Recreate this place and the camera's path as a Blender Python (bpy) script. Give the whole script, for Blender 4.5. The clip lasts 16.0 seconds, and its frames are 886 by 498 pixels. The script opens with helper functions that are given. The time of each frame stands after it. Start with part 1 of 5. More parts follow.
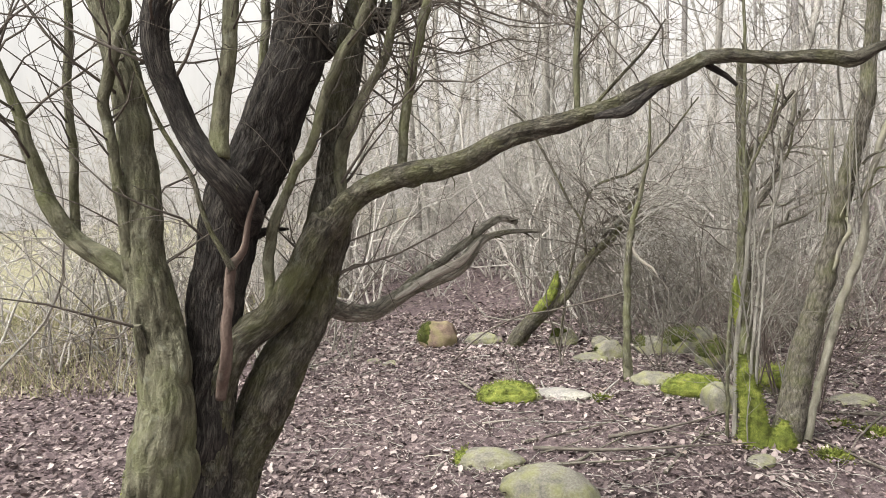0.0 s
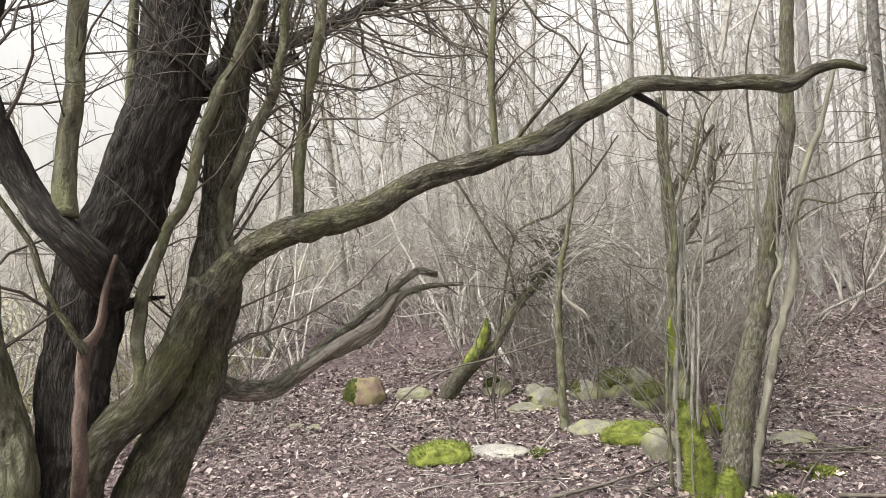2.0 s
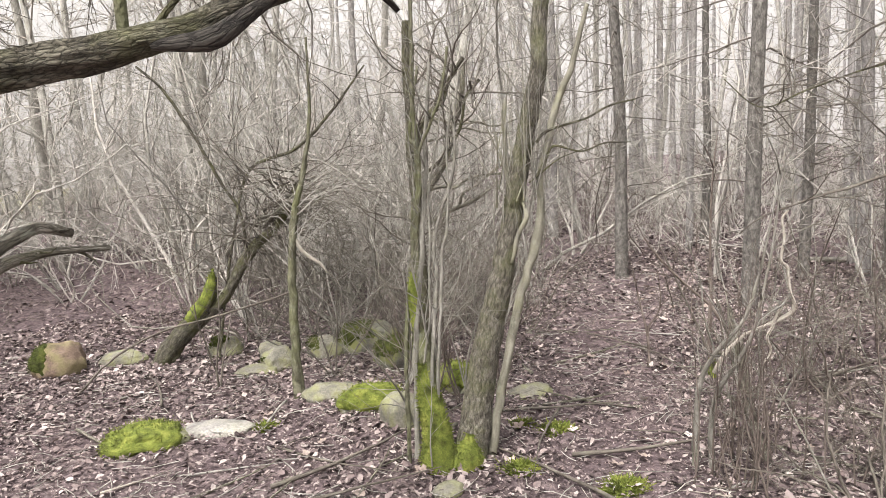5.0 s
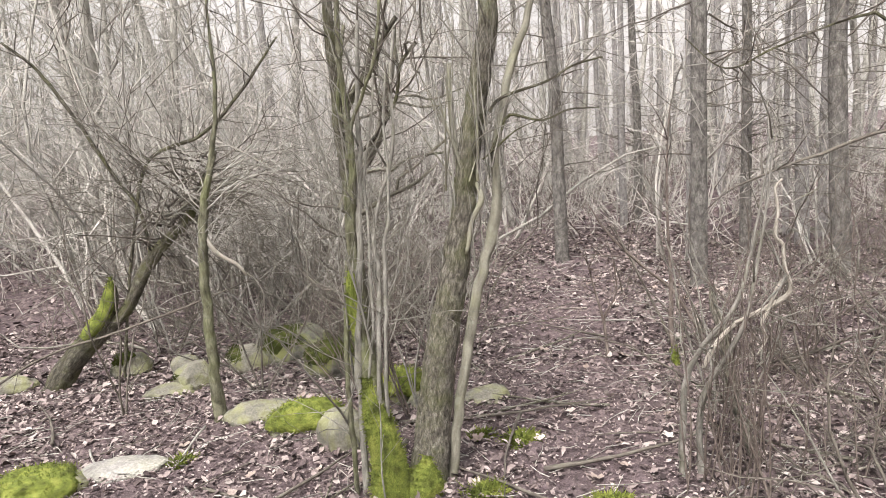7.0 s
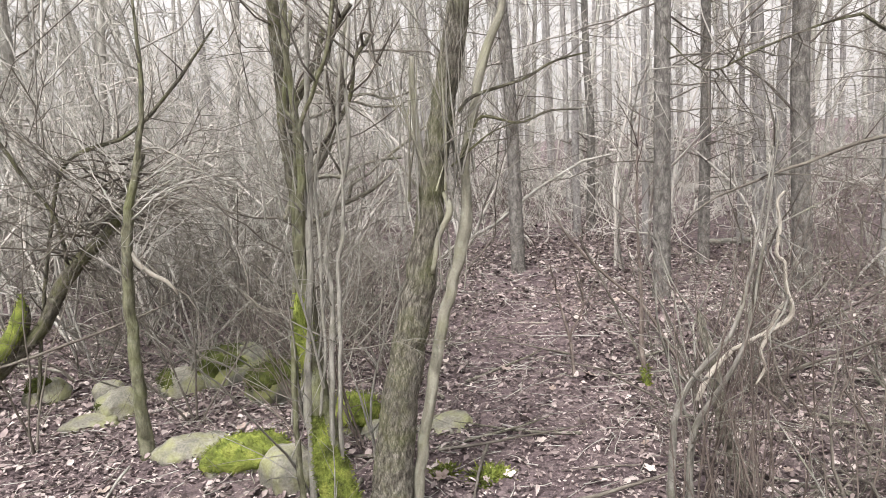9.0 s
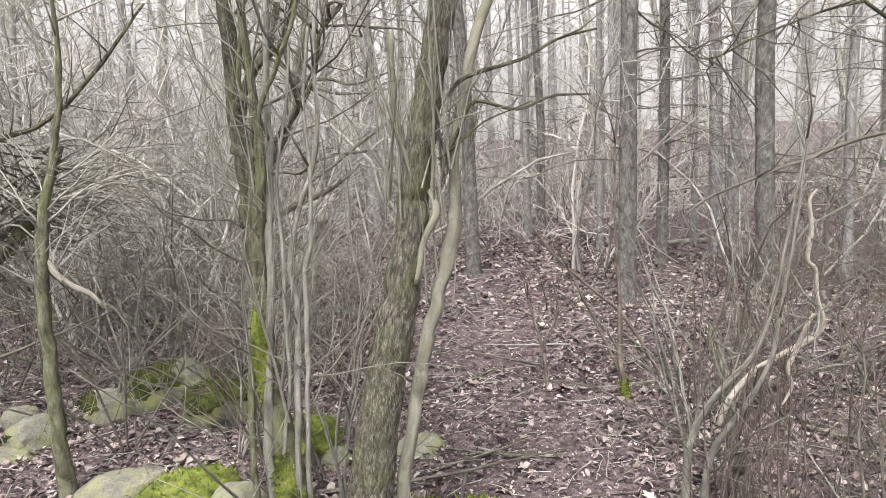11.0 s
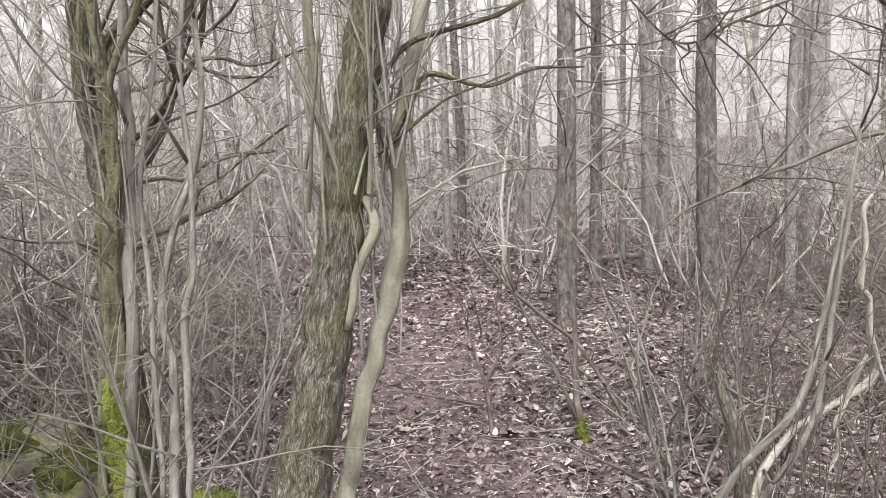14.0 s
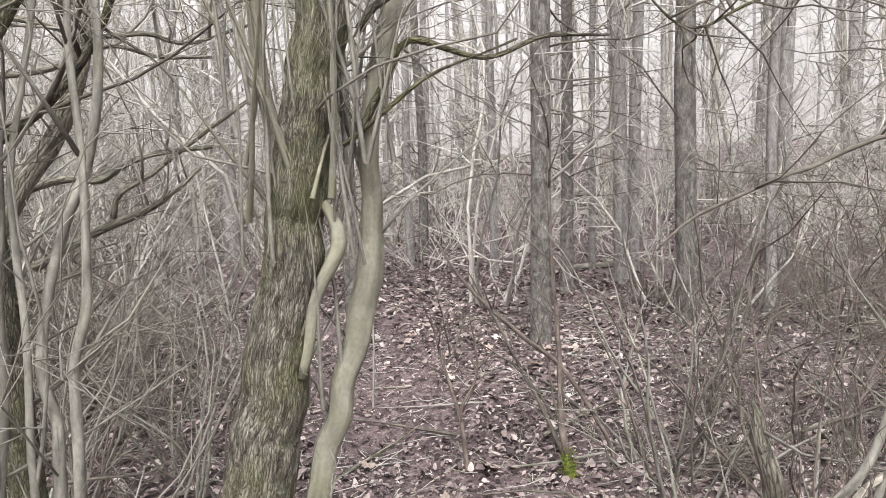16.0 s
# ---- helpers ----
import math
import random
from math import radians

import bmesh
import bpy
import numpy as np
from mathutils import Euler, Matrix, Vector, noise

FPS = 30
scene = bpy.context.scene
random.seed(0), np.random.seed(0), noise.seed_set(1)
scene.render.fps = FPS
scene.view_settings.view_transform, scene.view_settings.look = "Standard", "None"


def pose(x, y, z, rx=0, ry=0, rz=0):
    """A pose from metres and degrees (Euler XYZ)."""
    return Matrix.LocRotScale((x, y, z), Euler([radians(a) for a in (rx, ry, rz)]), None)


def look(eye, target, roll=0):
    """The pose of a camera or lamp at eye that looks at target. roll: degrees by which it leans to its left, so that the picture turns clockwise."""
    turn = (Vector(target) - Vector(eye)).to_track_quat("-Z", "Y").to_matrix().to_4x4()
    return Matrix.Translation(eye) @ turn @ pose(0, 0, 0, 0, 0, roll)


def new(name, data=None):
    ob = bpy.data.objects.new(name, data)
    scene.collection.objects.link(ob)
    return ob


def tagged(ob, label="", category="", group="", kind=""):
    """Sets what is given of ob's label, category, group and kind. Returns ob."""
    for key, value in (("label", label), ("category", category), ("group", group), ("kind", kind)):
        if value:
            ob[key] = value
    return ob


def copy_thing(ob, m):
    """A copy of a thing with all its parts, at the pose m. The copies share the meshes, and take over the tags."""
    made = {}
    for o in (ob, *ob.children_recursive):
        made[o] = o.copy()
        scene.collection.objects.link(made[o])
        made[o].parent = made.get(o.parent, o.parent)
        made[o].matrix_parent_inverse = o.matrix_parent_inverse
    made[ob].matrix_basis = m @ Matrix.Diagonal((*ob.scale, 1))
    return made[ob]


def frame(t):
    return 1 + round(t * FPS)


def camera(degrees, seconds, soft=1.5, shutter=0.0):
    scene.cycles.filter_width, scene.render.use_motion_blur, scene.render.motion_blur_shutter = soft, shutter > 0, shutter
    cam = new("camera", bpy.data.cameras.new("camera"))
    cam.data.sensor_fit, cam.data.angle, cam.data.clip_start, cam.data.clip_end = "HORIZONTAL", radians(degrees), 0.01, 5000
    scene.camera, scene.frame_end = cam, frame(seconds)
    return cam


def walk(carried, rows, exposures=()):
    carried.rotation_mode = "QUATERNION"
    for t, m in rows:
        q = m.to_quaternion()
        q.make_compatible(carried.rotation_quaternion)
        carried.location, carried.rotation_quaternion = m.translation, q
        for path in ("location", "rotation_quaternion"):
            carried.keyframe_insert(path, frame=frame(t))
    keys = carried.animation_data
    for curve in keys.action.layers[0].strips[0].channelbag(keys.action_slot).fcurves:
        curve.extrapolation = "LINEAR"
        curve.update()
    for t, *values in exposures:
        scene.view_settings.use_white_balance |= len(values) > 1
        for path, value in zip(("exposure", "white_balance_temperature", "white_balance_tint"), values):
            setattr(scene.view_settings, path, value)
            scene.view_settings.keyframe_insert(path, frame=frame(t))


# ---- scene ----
cam = camera(64.2, 16.0, soft=0.6)
PATH = [
    (0, (0.859, 0.557, 1.481), (0.591, 2.532, 1.32), -3.0),
    (0.5, (0.854, 0.629, 1.496), (0.593, 2.609, 1.396), -1.5),
    (1, (0.852, 0.67, 1.512), (0.626, 2.656, 1.449), -3.2),
    (1.5, (0.869, 0.729, 1.507), (0.736, 2.723, 1.441), -3.9),
    (2, (0.885, 0.848, 1.493), (0.823, 2.847, 1.446), -5.3),
    (2.5, (0.912, 0.956, 1.503), (0.902, 2.955, 1.447), -4.8),
    (3, (0.962, 0.997, 1.484), (1.072, 2.991, 1.378), -4.8),
    (3.5, (0.966, 1.132, 1.466), (1.231, 3.102, 1.252), -3.1),
    (4, (1.025, 1.285, 1.475), (1.399, 3.236, 1.239), -2.2),
    (4.5, (1.036, 1.352, 1.5), (1.601, 3.254, 1.248), -2.2),
    (4.7, (1.066, 1.384, 1.498), (1.64, 3.282, 1.234), -2.7),
    (6.8, (1.176, 1.916, 1.426), (1.946, 3.736, 1.119), -5.1),
    (7, (1.176, 1.947, 1.437), (1.971, 3.755, 1.119), -5.0),
    (7.5, (1.188, 2.089, 1.448), (2.075, 3.854, 1.133), -4.2),
    (8, (1.184, 2.135, 1.441), (2.106, 3.883, 1.13), -2.7),
    (8.5, (1.227, 2.214, 1.434), (2.161, 3.954, 1.113), -3.7),
    (8.7, (1.241, 2.24, 1.439), (2.171, 3.981, 1.12), -4.2),
    (10.8, (1.29, 2.654, 1.418), (2.368, 4.304, 1.084), -3.6),
    (11, (1.289, 2.677, 1.412), (2.39, 4.313, 1.082), -3.7),
    (11.5, (1.335, 2.762, 1.4), (2.488, 4.364, 1.074), -3.7),
    (12, (1.404, 2.846, 1.375), (2.585, 4.432, 1.077), -5.1),
    (12.5, (1.47, 2.922, 1.368), (2.672, 4.498, 1.102), -4.6),
    (13, (1.506, 2.979, 1.36), (2.74, 4.53, 1.094), -3.9),
    (13.5, (1.529, 3.069, 1.344), (2.792, 4.595, 1.071), -3.8),
    (14, (1.561, 3.206, 1.349), (2.872, 4.686, 1.048), -3.3),
    (14.5, (1.576, 3.276, 1.352), (2.934, 4.712, 1.047), -2.0),
    (15, (1.624, 3.342, 1.346), (3.028, 4.73, 1.023), -1.8),
    (15.5, (1.693, 3.429, 1.319), (3.096, 4.821, 1.016), -3.0),
    (16, (1.764, 3.505, 1.32), (3.167, 4.902, 1.033), -3.0),
]
walk(cam, [(t, look(eye, target, roll)) for t, eye, target, roll in PATH], exposures=[(0, 1.2, 6550, 8), (3, 1.19, 6550, 8), (4.5, 1.24, 6550, 10), (7, 1.27, 6500, 11), (11, 1.22, 6320, 10), (16, 1.19, 6320, 10)])

# world: bright overcast sky
world = bpy.data.worlds.new("overcast")
scene.world = world
world.use_nodes = True
wn, wl = world.node_tree.nodes, world.node_tree.links
wn.clear()
sky = wn.new("ShaderNodeTexSky")
sky.sky_type = "NISHITA"
sky.sun_disc = False
sky.sun_elevation = radians(58)
sky.sun_rotation = radians(225)
sky.air_density, sky.dust_density, sky.ozone_density = 1.0, 6.0, 0.5
pale = wn.new("ShaderNodeHueSaturation")
pale.inputs["Saturation"].default_value = 0.12
pale.inputs["Value"].default_value = 1.0
bg = wn.new("ShaderNodeBackground")
bg.inputs["Strength"].default_value = 0.125
wout = wn.new("ShaderNodeOutputWorld")
wl.new(sky.outputs[0], pale.inputs["Color"])
wl.new(pale.outputs[0], bg.inputs["Color"])
wl.new(bg.outputs[0], wout.inputs["Surface"])

sun_data = bpy.data.lights.new("sun", "SUN")
sun_data.energy, sun_data.angle, sun_data.color = 1.5, radians(16), (1.0, 0.97, 0.93)
sun = new("sun", sun_data)
sun.matrix_world = look((-2.5, -0.5, 9), (1.5, 3.5, 0))


# ---------------------------------------------------------------- materials
def material(name, rough=0.85):
    m = bpy.data.materials.new(name)
    m.use_nodes = True
    b = m.node_tree.nodes["Principled BSDF"]
    b.inputs["Roughness"].default_value = rough
    b.inputs["Specular IOR Level"].default_value = 0.25
    return m, m.node_tree.nodes, m.node_tree.links, b


def node(ns, kind, **values):
    n = ns.new(kind)
    for key, v in values.items():
        n.inputs[key.replace("_", " ")].default_value = v
    return n


def ramp(ns, ls, src, stops):
    r = ns.new("ShaderNodeValToRGB")
    el = r.color_ramp.elements
    while len(el) < len(stops):
        el.new(0.5)
    for e, (p, c) in zip(el, stops):
        e.position, e.color = p, (*c, 1)
    ls.new(src, r.inputs[0])
    return r.outputs[0]


def blend(ns, ls, fac, a, b, how="MIX"):
    m = ns.new("ShaderNodeMix")
    m.data_type, m.blend_type = "RGBA", how
    for sock, v in ((m.inputs[0], fac), (m.inputs[6], a), (m.inputs[7], b)):
        if isinstance(v, (int, float)):
            sock.default_value = v
        elif isinstance(v, tuple):
            sock.default_value = (*v, 1)
        else:
            ls.new(v, sock)
    return m.outputs[2]


def bump_to(ns, ls, bsdf, height, strength, dist):
    bm_ = node(ns, "ShaderNodeBump", Strength=strength, Distance=dist)
    ls.new(height, bm_.inputs["Height"])
    ls.new(bm_.outputs[0], bsdf.inputs["Normal"])


def bark(name, dark, mid, light, around=70.0, along=9.0, moss=(0.10, 0.13, 0.03), moss_amount=0.0, relief=0.7, lichen=0.2, plates=True):
    """Furrowed bark: streaks along the limb, patches of algae and grey lichen."""
    m, ns, ls, b = material(name, 0.9)
    uv = ns.new("ShaderNodeUVMap")
    mp = node(ns, "ShaderNodeMapping", Scale=(around, along, 1.0))
    ls.new(uv.outputs[0], mp.inputs["Vector"])
    streak = node(ns, "ShaderNodeTexNoise", Scale=1.0, Detail=5.0, Roughness=0.62, Distortion=0.5)
    ls.new(mp.outputs[0], streak.inputs["Vector"])
    co = ns.new("ShaderNodeTexCoord")
    patch = node(ns, "ShaderNodeTexNoise", Scale=7.0, Detail=6.0, Roughness=0.65)
    ls.new(co.outputs["Object"], patch.inputs["Vector"])
    grain = node(ns, "ShaderNodeTexNoise", Scale=140.0, Detail=3.0)
    ls.new(co.outputs["Object"], grain.inputs["Vector"])
    col = ramp(ns, ls, streak.outputs[0], [(0.3, dark), (0.5, mid), (0.72, light)])
    crack = None
    if plates:
        warp = blend(ns, ls, 0.85, mp.outputs[0], streak.outputs[1], "ADD")
        vor = ns.new("ShaderNodeTexVoronoi")
        vor.feature = "DISTANCE_TO_EDGE"
        mq = node(ns, "ShaderNodeMapping", Scale=(0.6, 0.42, 1.0))
        ls.new(warp, mq.inputs["Vector"])
        ls.new(mq.outputs[0], vor.inputs["Vector"])
        crack = ramp(ns, ls, vor.outputs["Distance"], [(0.0, (0.35,) * 3), (0.06, (0.8,) * 3), (0.22, (1, 1, 1))])
        col = blend(ns, ls, crack, tuple(0.8 * v for v in dark), col)
    tone = ramp(ns, ls, grain.outputs[0], [(0.3, (0.75, 0.75, 0.75)), (0.7, (1.2, 1.2, 1.2))])
    col = blend(ns, ls, 0.45, col, tone, "MULTIPLY")
    if moss_amount:
        f = ramp(ns, ls, patch.outputs[0], [(0.62 - 0.3 * moss_amount, (0, 0, 0)), (0.82 - 0.2 * moss_amount, (moss_amount,) * 3)])
        col = blend(ns, ls, f, col, moss)
    if lichen:
        spots = node(ns, "ShaderNodeTexNoise", Scale=26.0, Detail=4.0)
        ls.new(co.outputs["Object"], spots.inputs["Vector"])
        f = ramp(ns, ls, spots.outputs[0], [(0.6, (0, 0, 0)), (0.7, (lichen,) * 3)])
        col = blend(ns, ls, f, col, (0.34, 0.35, 0.28))
    ls.new(col, b.inputs["Base Color"])
    h = blend(ns, ls, 0.35, streak.outputs[0], grain.outputs[0])
    if crack:
        h = blend(ns, ls, 0.5, h, crack)
    bump_to(ns, ls, b, h, relief, 0.014)
    return m


bark_old = bark("old furrowed bark", (0.03, 0.027, 0.022), (0.115, 0.103, 0.078), (0.25, 0.23, 0.18), around=58, along=20, moss=(0.145, 0.15, 0.055), moss_amount=0.6, relief=1.0)
# Darkest bark, for one trunk and some limbs of the old tree.
bark_dark = bark("very dark bark", (0.016, 0.014, 0.013), (0.055, 0.048, 0.042), (0.14, 0.125, 0.105), around=55, along=11, lichen=0.05, relief=1.0)
bark_green = bark("olive grey bark", (0.045, 0.042, 0.029), (0.125, 0.119, 0.08), (0.24, 0.23, 0.16), around=48, along=14, moss=(0.13, 0.145, 0.05), moss_amount=0.55, relief=1.0, plates=False)
bark_grey = bark("weathered grey bark", (0.085, 0.077, 0.063), (0.225, 0.205, 0.165), (0.46, 0.43, 0.365), around=42, along=9, moss=(0.14, 0.14, 0.06), moss_amount=0.4, lichen=0.5, relief=1.0)
bark_red = bark("reddish bare bark", (0.06, 0.042, 0.034), (0.12, 0.086, 0.07), (0.21, 0.165, 0.135), around=40, along=6, lichen=0.1, plates=False)
bark_fissured = bark("fissured grey bark", (0.05, 0.044, 0.035), (0.19, 0.17, 0.137), (0.40, 0.37, 0.31), around=110, along=24, moss=(0.18, 0.19, 0.075), moss_amount=0.6, relief=1.0, lichen=0.2)
bark_smooth = bark("smooth pale bark", (0.12, 0.112, 0.087), (0.22, 0.206, 0.162), (0.33, 0.312, 0.255), around=30, along=5, moss=(0.25, 0.255, 0.12), moss_amount=0.4, relief=0.3, lichen=0.3, plates=False)
bark_pine = bark("flaky pine bark", (0.07, 0.063, 0.057), (0.195, 0.178, 0.162), (0.36, 0.335, 0.305), around=50, along=16, moss_amount=0.15, relief=1.0, lichen=0.25)
bark_twig = bark("grey brown twig bark", (0.16, 0.148, 0.13), (0.34, 0.32, 0.287), (0.53, 0.505, 0.46), around=40, along=10, moss=(0.22, 0.22, 0.11), moss_amount=0.3, relief=0.2, lichen=0.15, plates=False)
bark_tan = bark("pale tan twig bark", (0.28, 0.256, 0.23), (0.5, 0.462, 0.42), (0.66, 0.625, 0.575), around=40, along=10, relief=0.15, lichen=0.1, plates=False)
bark_dim = bark("dark thorn twig bark", (0.06, 0.052, 0.044), (0.125, 0.108, 0.09), (0.22, 0.195, 0.165), around=40, along=10, moss_amount=0.2, relief=0.2, lichen=0.1, plates=False)
bark_mid = bark("brown grey shoot bark", (0.095, 0.087, 0.074), (0.21, 0.196, 0.17), (0.37, 0.35, 0.31), around=40, along=10, moss=(0.2, 0.2, 0.1), moss_amount=0.35, relief=0.2, lichen=0.2, plates=False)
bark_brown = bark("red brown brush bark", (0.055, 0.043, 0.037), (0.135, 0.107, 0.092), (0.25, 0.208, 0.18), around=40, along=10, moss_amount=0.15, relief=0.2, lichen=0.1, plates=False)
# Lighter copy of the pine bark; distance haze is put into its colour.
bark_far_haze = bark("pine bark paled by painted haze", (0.17, 0.157, 0.15), (0.33, 0.306, 0.292), (0.47, 0.44, 0.42), around=50, along=16, moss_amount=0.1, relief=0.8, lichen=0.2)
wood_pale = bark("bleached dead wood", (0.2, 0.172, 0.14), (0.36, 0.325, 0.275), (0.52, 0.485, 0.42), around=90, along=14, relief=0.7, lichen=0, plates=False)


def moss_material(name, k):
    m, ns, ls, b = material(name, 0.95)
    co = ns.new("ShaderNodeTexCoord")
    n1 = node(ns, "ShaderNodeTexNoise", Scale=18.0, Detail=5.0)
    n2 = node(ns, "ShaderNodeTexNoise", Scale=220.0, Detail=3.0)
    for n in (n1, n2):
        ls.new(co.outputs["Object"], n.inputs["Vector"])
    a = ramp(ns, ls, n1.outputs[0], [(0.3, (0.07 * k, 0.08 * k, 0.02 * k)), (0.52, (0.17 * k, 0.2 * k, 0.04 * k)), (0.75, (0.3 * k, 0.315 * k, 0.08 * k))])
    c = blend(ns, ls, 0.7, a, ramp(ns, ls, n2.outputs[0], [(0.3, (0.5, 0.5, 0.5)), (0.7, (1.35, 1.35, 1.3))]), "MULTIPLY")
    ls.new(c, b.inputs["Base Color"])
    bump_to(ns, ls, b, n2.outputs[0], 0.9, 0.01)
    return m


def rock_material(name, base, warm, green):
    m, ns, ls, b = material(name, 0.88)
    co = ns.new("ShaderNodeTexCoord")
    n1 = node(ns, "ShaderNodeTexNoise", Scale=5.0, Detail=7.0, Roughness=0.6)
    n2 = node(ns, "ShaderNodeTexNoise", Scale=90.0, Detail=4.0)
    n3 = node(ns, "ShaderNodeTexNoise", Scale=9.0, Detail=4.0)
    for n in (n1, n2, n3):
        ls.new(co.outputs["Object"], n.inputs["Vector"])
    c = ramp(ns, ls, n1.outputs[0], [(0.3, tuple(0.4 * v for v in base)), (0.52, base), (0.75, warm)])
    c = blend(ns, ls, 0.8, c, ramp(ns, ls, n2.outputs[0], [(0.35, (0.7, 0.7, 0.7)), (0.65, (1.2, 1.2, 1.2))]), "MULTIPLY")
    c = blend(ns, ls, ramp(ns, ls, n3.outputs[0], [(0.42, (0, 0, 0)), (0.62, (green,) * 3)]), c, (0.2, 0.21, 0.06))
    ls.new(c, b.inputs["Base Color"])
    bump_to(ns, ls, b, blend(ns, ls, 0.5, n1.outputs[0], n2.outputs[0]), 0.8, 0.012)
    return m


def ground_material():
    """Damp earth under leaf litter, with trodden mud and, at the far side, pale dry grass."""
    m, ns, ls, b = material("leaf litter earth", 0.92)
    co = ns.new("ShaderNodeTexCoord")
    big = node(ns, "ShaderNodeTexNoise", Scale=0.9, Detail=4.0)
    mid = node(ns, "ShaderNodeTexNoise", Scale=14.0, Detail=7.0, Roughness=0.68)
    vor = node(ns, "ShaderNodeTexVoronoi", Scale=30.0, Randomness=1.0)
    fine = node(ns, "ShaderNodeTexNoise", Scale=110.0, Detail=4.0)
    for n in (big, mid, vor, fine):
        ls.new(co.outputs["Object"], n.inputs["Vector"])
    c = ramp(ns, ls, mid.outputs[0], [(0.28, (0.036, 0.026, 0.027)), (0.5, (0.105, 0.076, 0.08)), (0.72, (0.23, 0.176, 0.178))])
    leafy = ramp(ns, ls, vor.outputs["Color"], [(0.1, (0.05, 0.036, 0.037)), (0.5, (0.145, 0.107, 0.107)), (0.9, (0.3, 0.236, 0.226))])
    c = blend(ns, ls, ramp(ns, ls, big.outputs[0], [(0.35, (0.25,) * 3), (0.65, (0.75,) * 3)]), c, leafy)
    c = blend(ns, ls, 0.7, c, ramp(ns, ls, fine.outputs[0], [(0.3, (0.65,) * 3), (0.7, (1.3,) * 3)]), "MULTIPLY")
    sep = ns.new("ShaderNodeSeparateXYZ")
    ls.new(co.outputs["Object"], sep.inputs[0])
    f = node(ns, "ShaderNodeMapRange")
    for key, v in (("From Min", -3.4), ("From Max", -7.0), ("To Min", 0.0), ("To Max", 0.8)):
        f.inputs[key].default_value = v
    ls.new(sep.outputs[0], f.inputs["Value"])
    grass = ramp(ns, ls, fine.outputs[0], [(0.3, (0.17, 0.17, 0.09)), (0.7, (0.38, 0.35, 0.22))])
    c = blend(ns, ls, f.outputs[0], c, grass)
    ls.new(c, b.inputs["Base Color"])
    bump_to(ns, ls, b, blend(ns, ls, 0.5, mid.outputs[0], fine.outputs[0]), 1.0, 0.02)
    return m


def leaf_material():
    m, ns, ls, b = material("dry fallen leaves", 0.75)
    g = ns.new("ShaderNodeNewGeometry")
    c = ramp(ns, ls, g.outputs["Random Per Island"], [(0.0, (0.035, 0.025, 0.025)), (0.3, (0.105, 0.079, 0.077)), (0.6, (0.215, 0.166, 0.157)), (0.86, (0.34, 0.28, 0.262)), (0.97, (0.45, 0.39, 0.36))])
    co = ns.new("ShaderNodeTexCoord")
    n = node(ns, "ShaderNodeTexNoise", Scale=60.0, Detail=4.0)
    ls.new(co.outputs["Object"], n.inputs["Vector"])
    c = blend(ns, ls, 0.7, c, ramp(ns, ls, n.outputs[0], [(0.3, (0.7,) * 3), (0.7, (1.2,) * 3)]), "MULTIPLY")
    ls.new(c, b.inputs["Base Color"])
    return m


def pale_leaf_material():
    m, ns, ls, b = material("pale dry leaf", 0.7)
    co = ns.new("ShaderNodeTexCoord")
    n = node(ns, "ShaderNodeTexNoise", Scale=70.0, Detail=5.0)
    ls.new(co.outputs["Object"], n.inputs["Vector"])
    info = ns.new("ShaderNodeObjectInfo")
    tone = ramp(ns, ls, info.outputs["Random"], [(0.0, (0.26, 0.2, 0.17)), (0.6, (0.42, 0.35, 0.31)), (1.0, (0.55, 0.48, 0.44))])
    c = blend(ns, ls, 0.8, tone, ramp(ns, ls, n.outputs[0], [(0.3, (0.65,) * 3), (0.7, (1.2,) * 3)]), "MULTIPLY")
    ls.new(c, b.inputs["Base Color"])
    return m


def grass_material():
    m, ns, ls, b = material("dry pale grass", 0.8)
    g = ns.new("ShaderNodeNewGeometry")
    c = ramp(ns, ls, g.outputs["Random Per Island"], [(0.0, (0.16, 0.17, 0.07)), (0.5, (0.3, 0.28, 0.16)), (1.0, (0.46, 0.41, 0.28))])
    ls.new(c, b.inputs["Base Color"])
    return m


moss_green, moss_dull = moss_material("bright green moss", 1.05), moss_material("dull dark moss", 0.36)
rock_grey = rock_material("grey field stone", (0.235, 0.22, 0.18), (0.35, 0.33, 0.27), 0.55)
rock_dark = rock_material("dark damp stone", (0.15, 0.145, 0.12), (0.24, 0.23, 0.18), 0.7)
rock_red = rock_material("reddish field stone", (0.21, 0.15, 0.115), (0.29, 0.215, 0.165), 0.4)
rock_white = rock_material("pale bleached stone", (0.34, 0.32, 0.295), (0.5, 0.47, 0.44), 0.2)
earth, dry_leaf, dry_grass, pale_leaf = ground_material(), leaf_material(), grass_material(), pale_leaf_material()


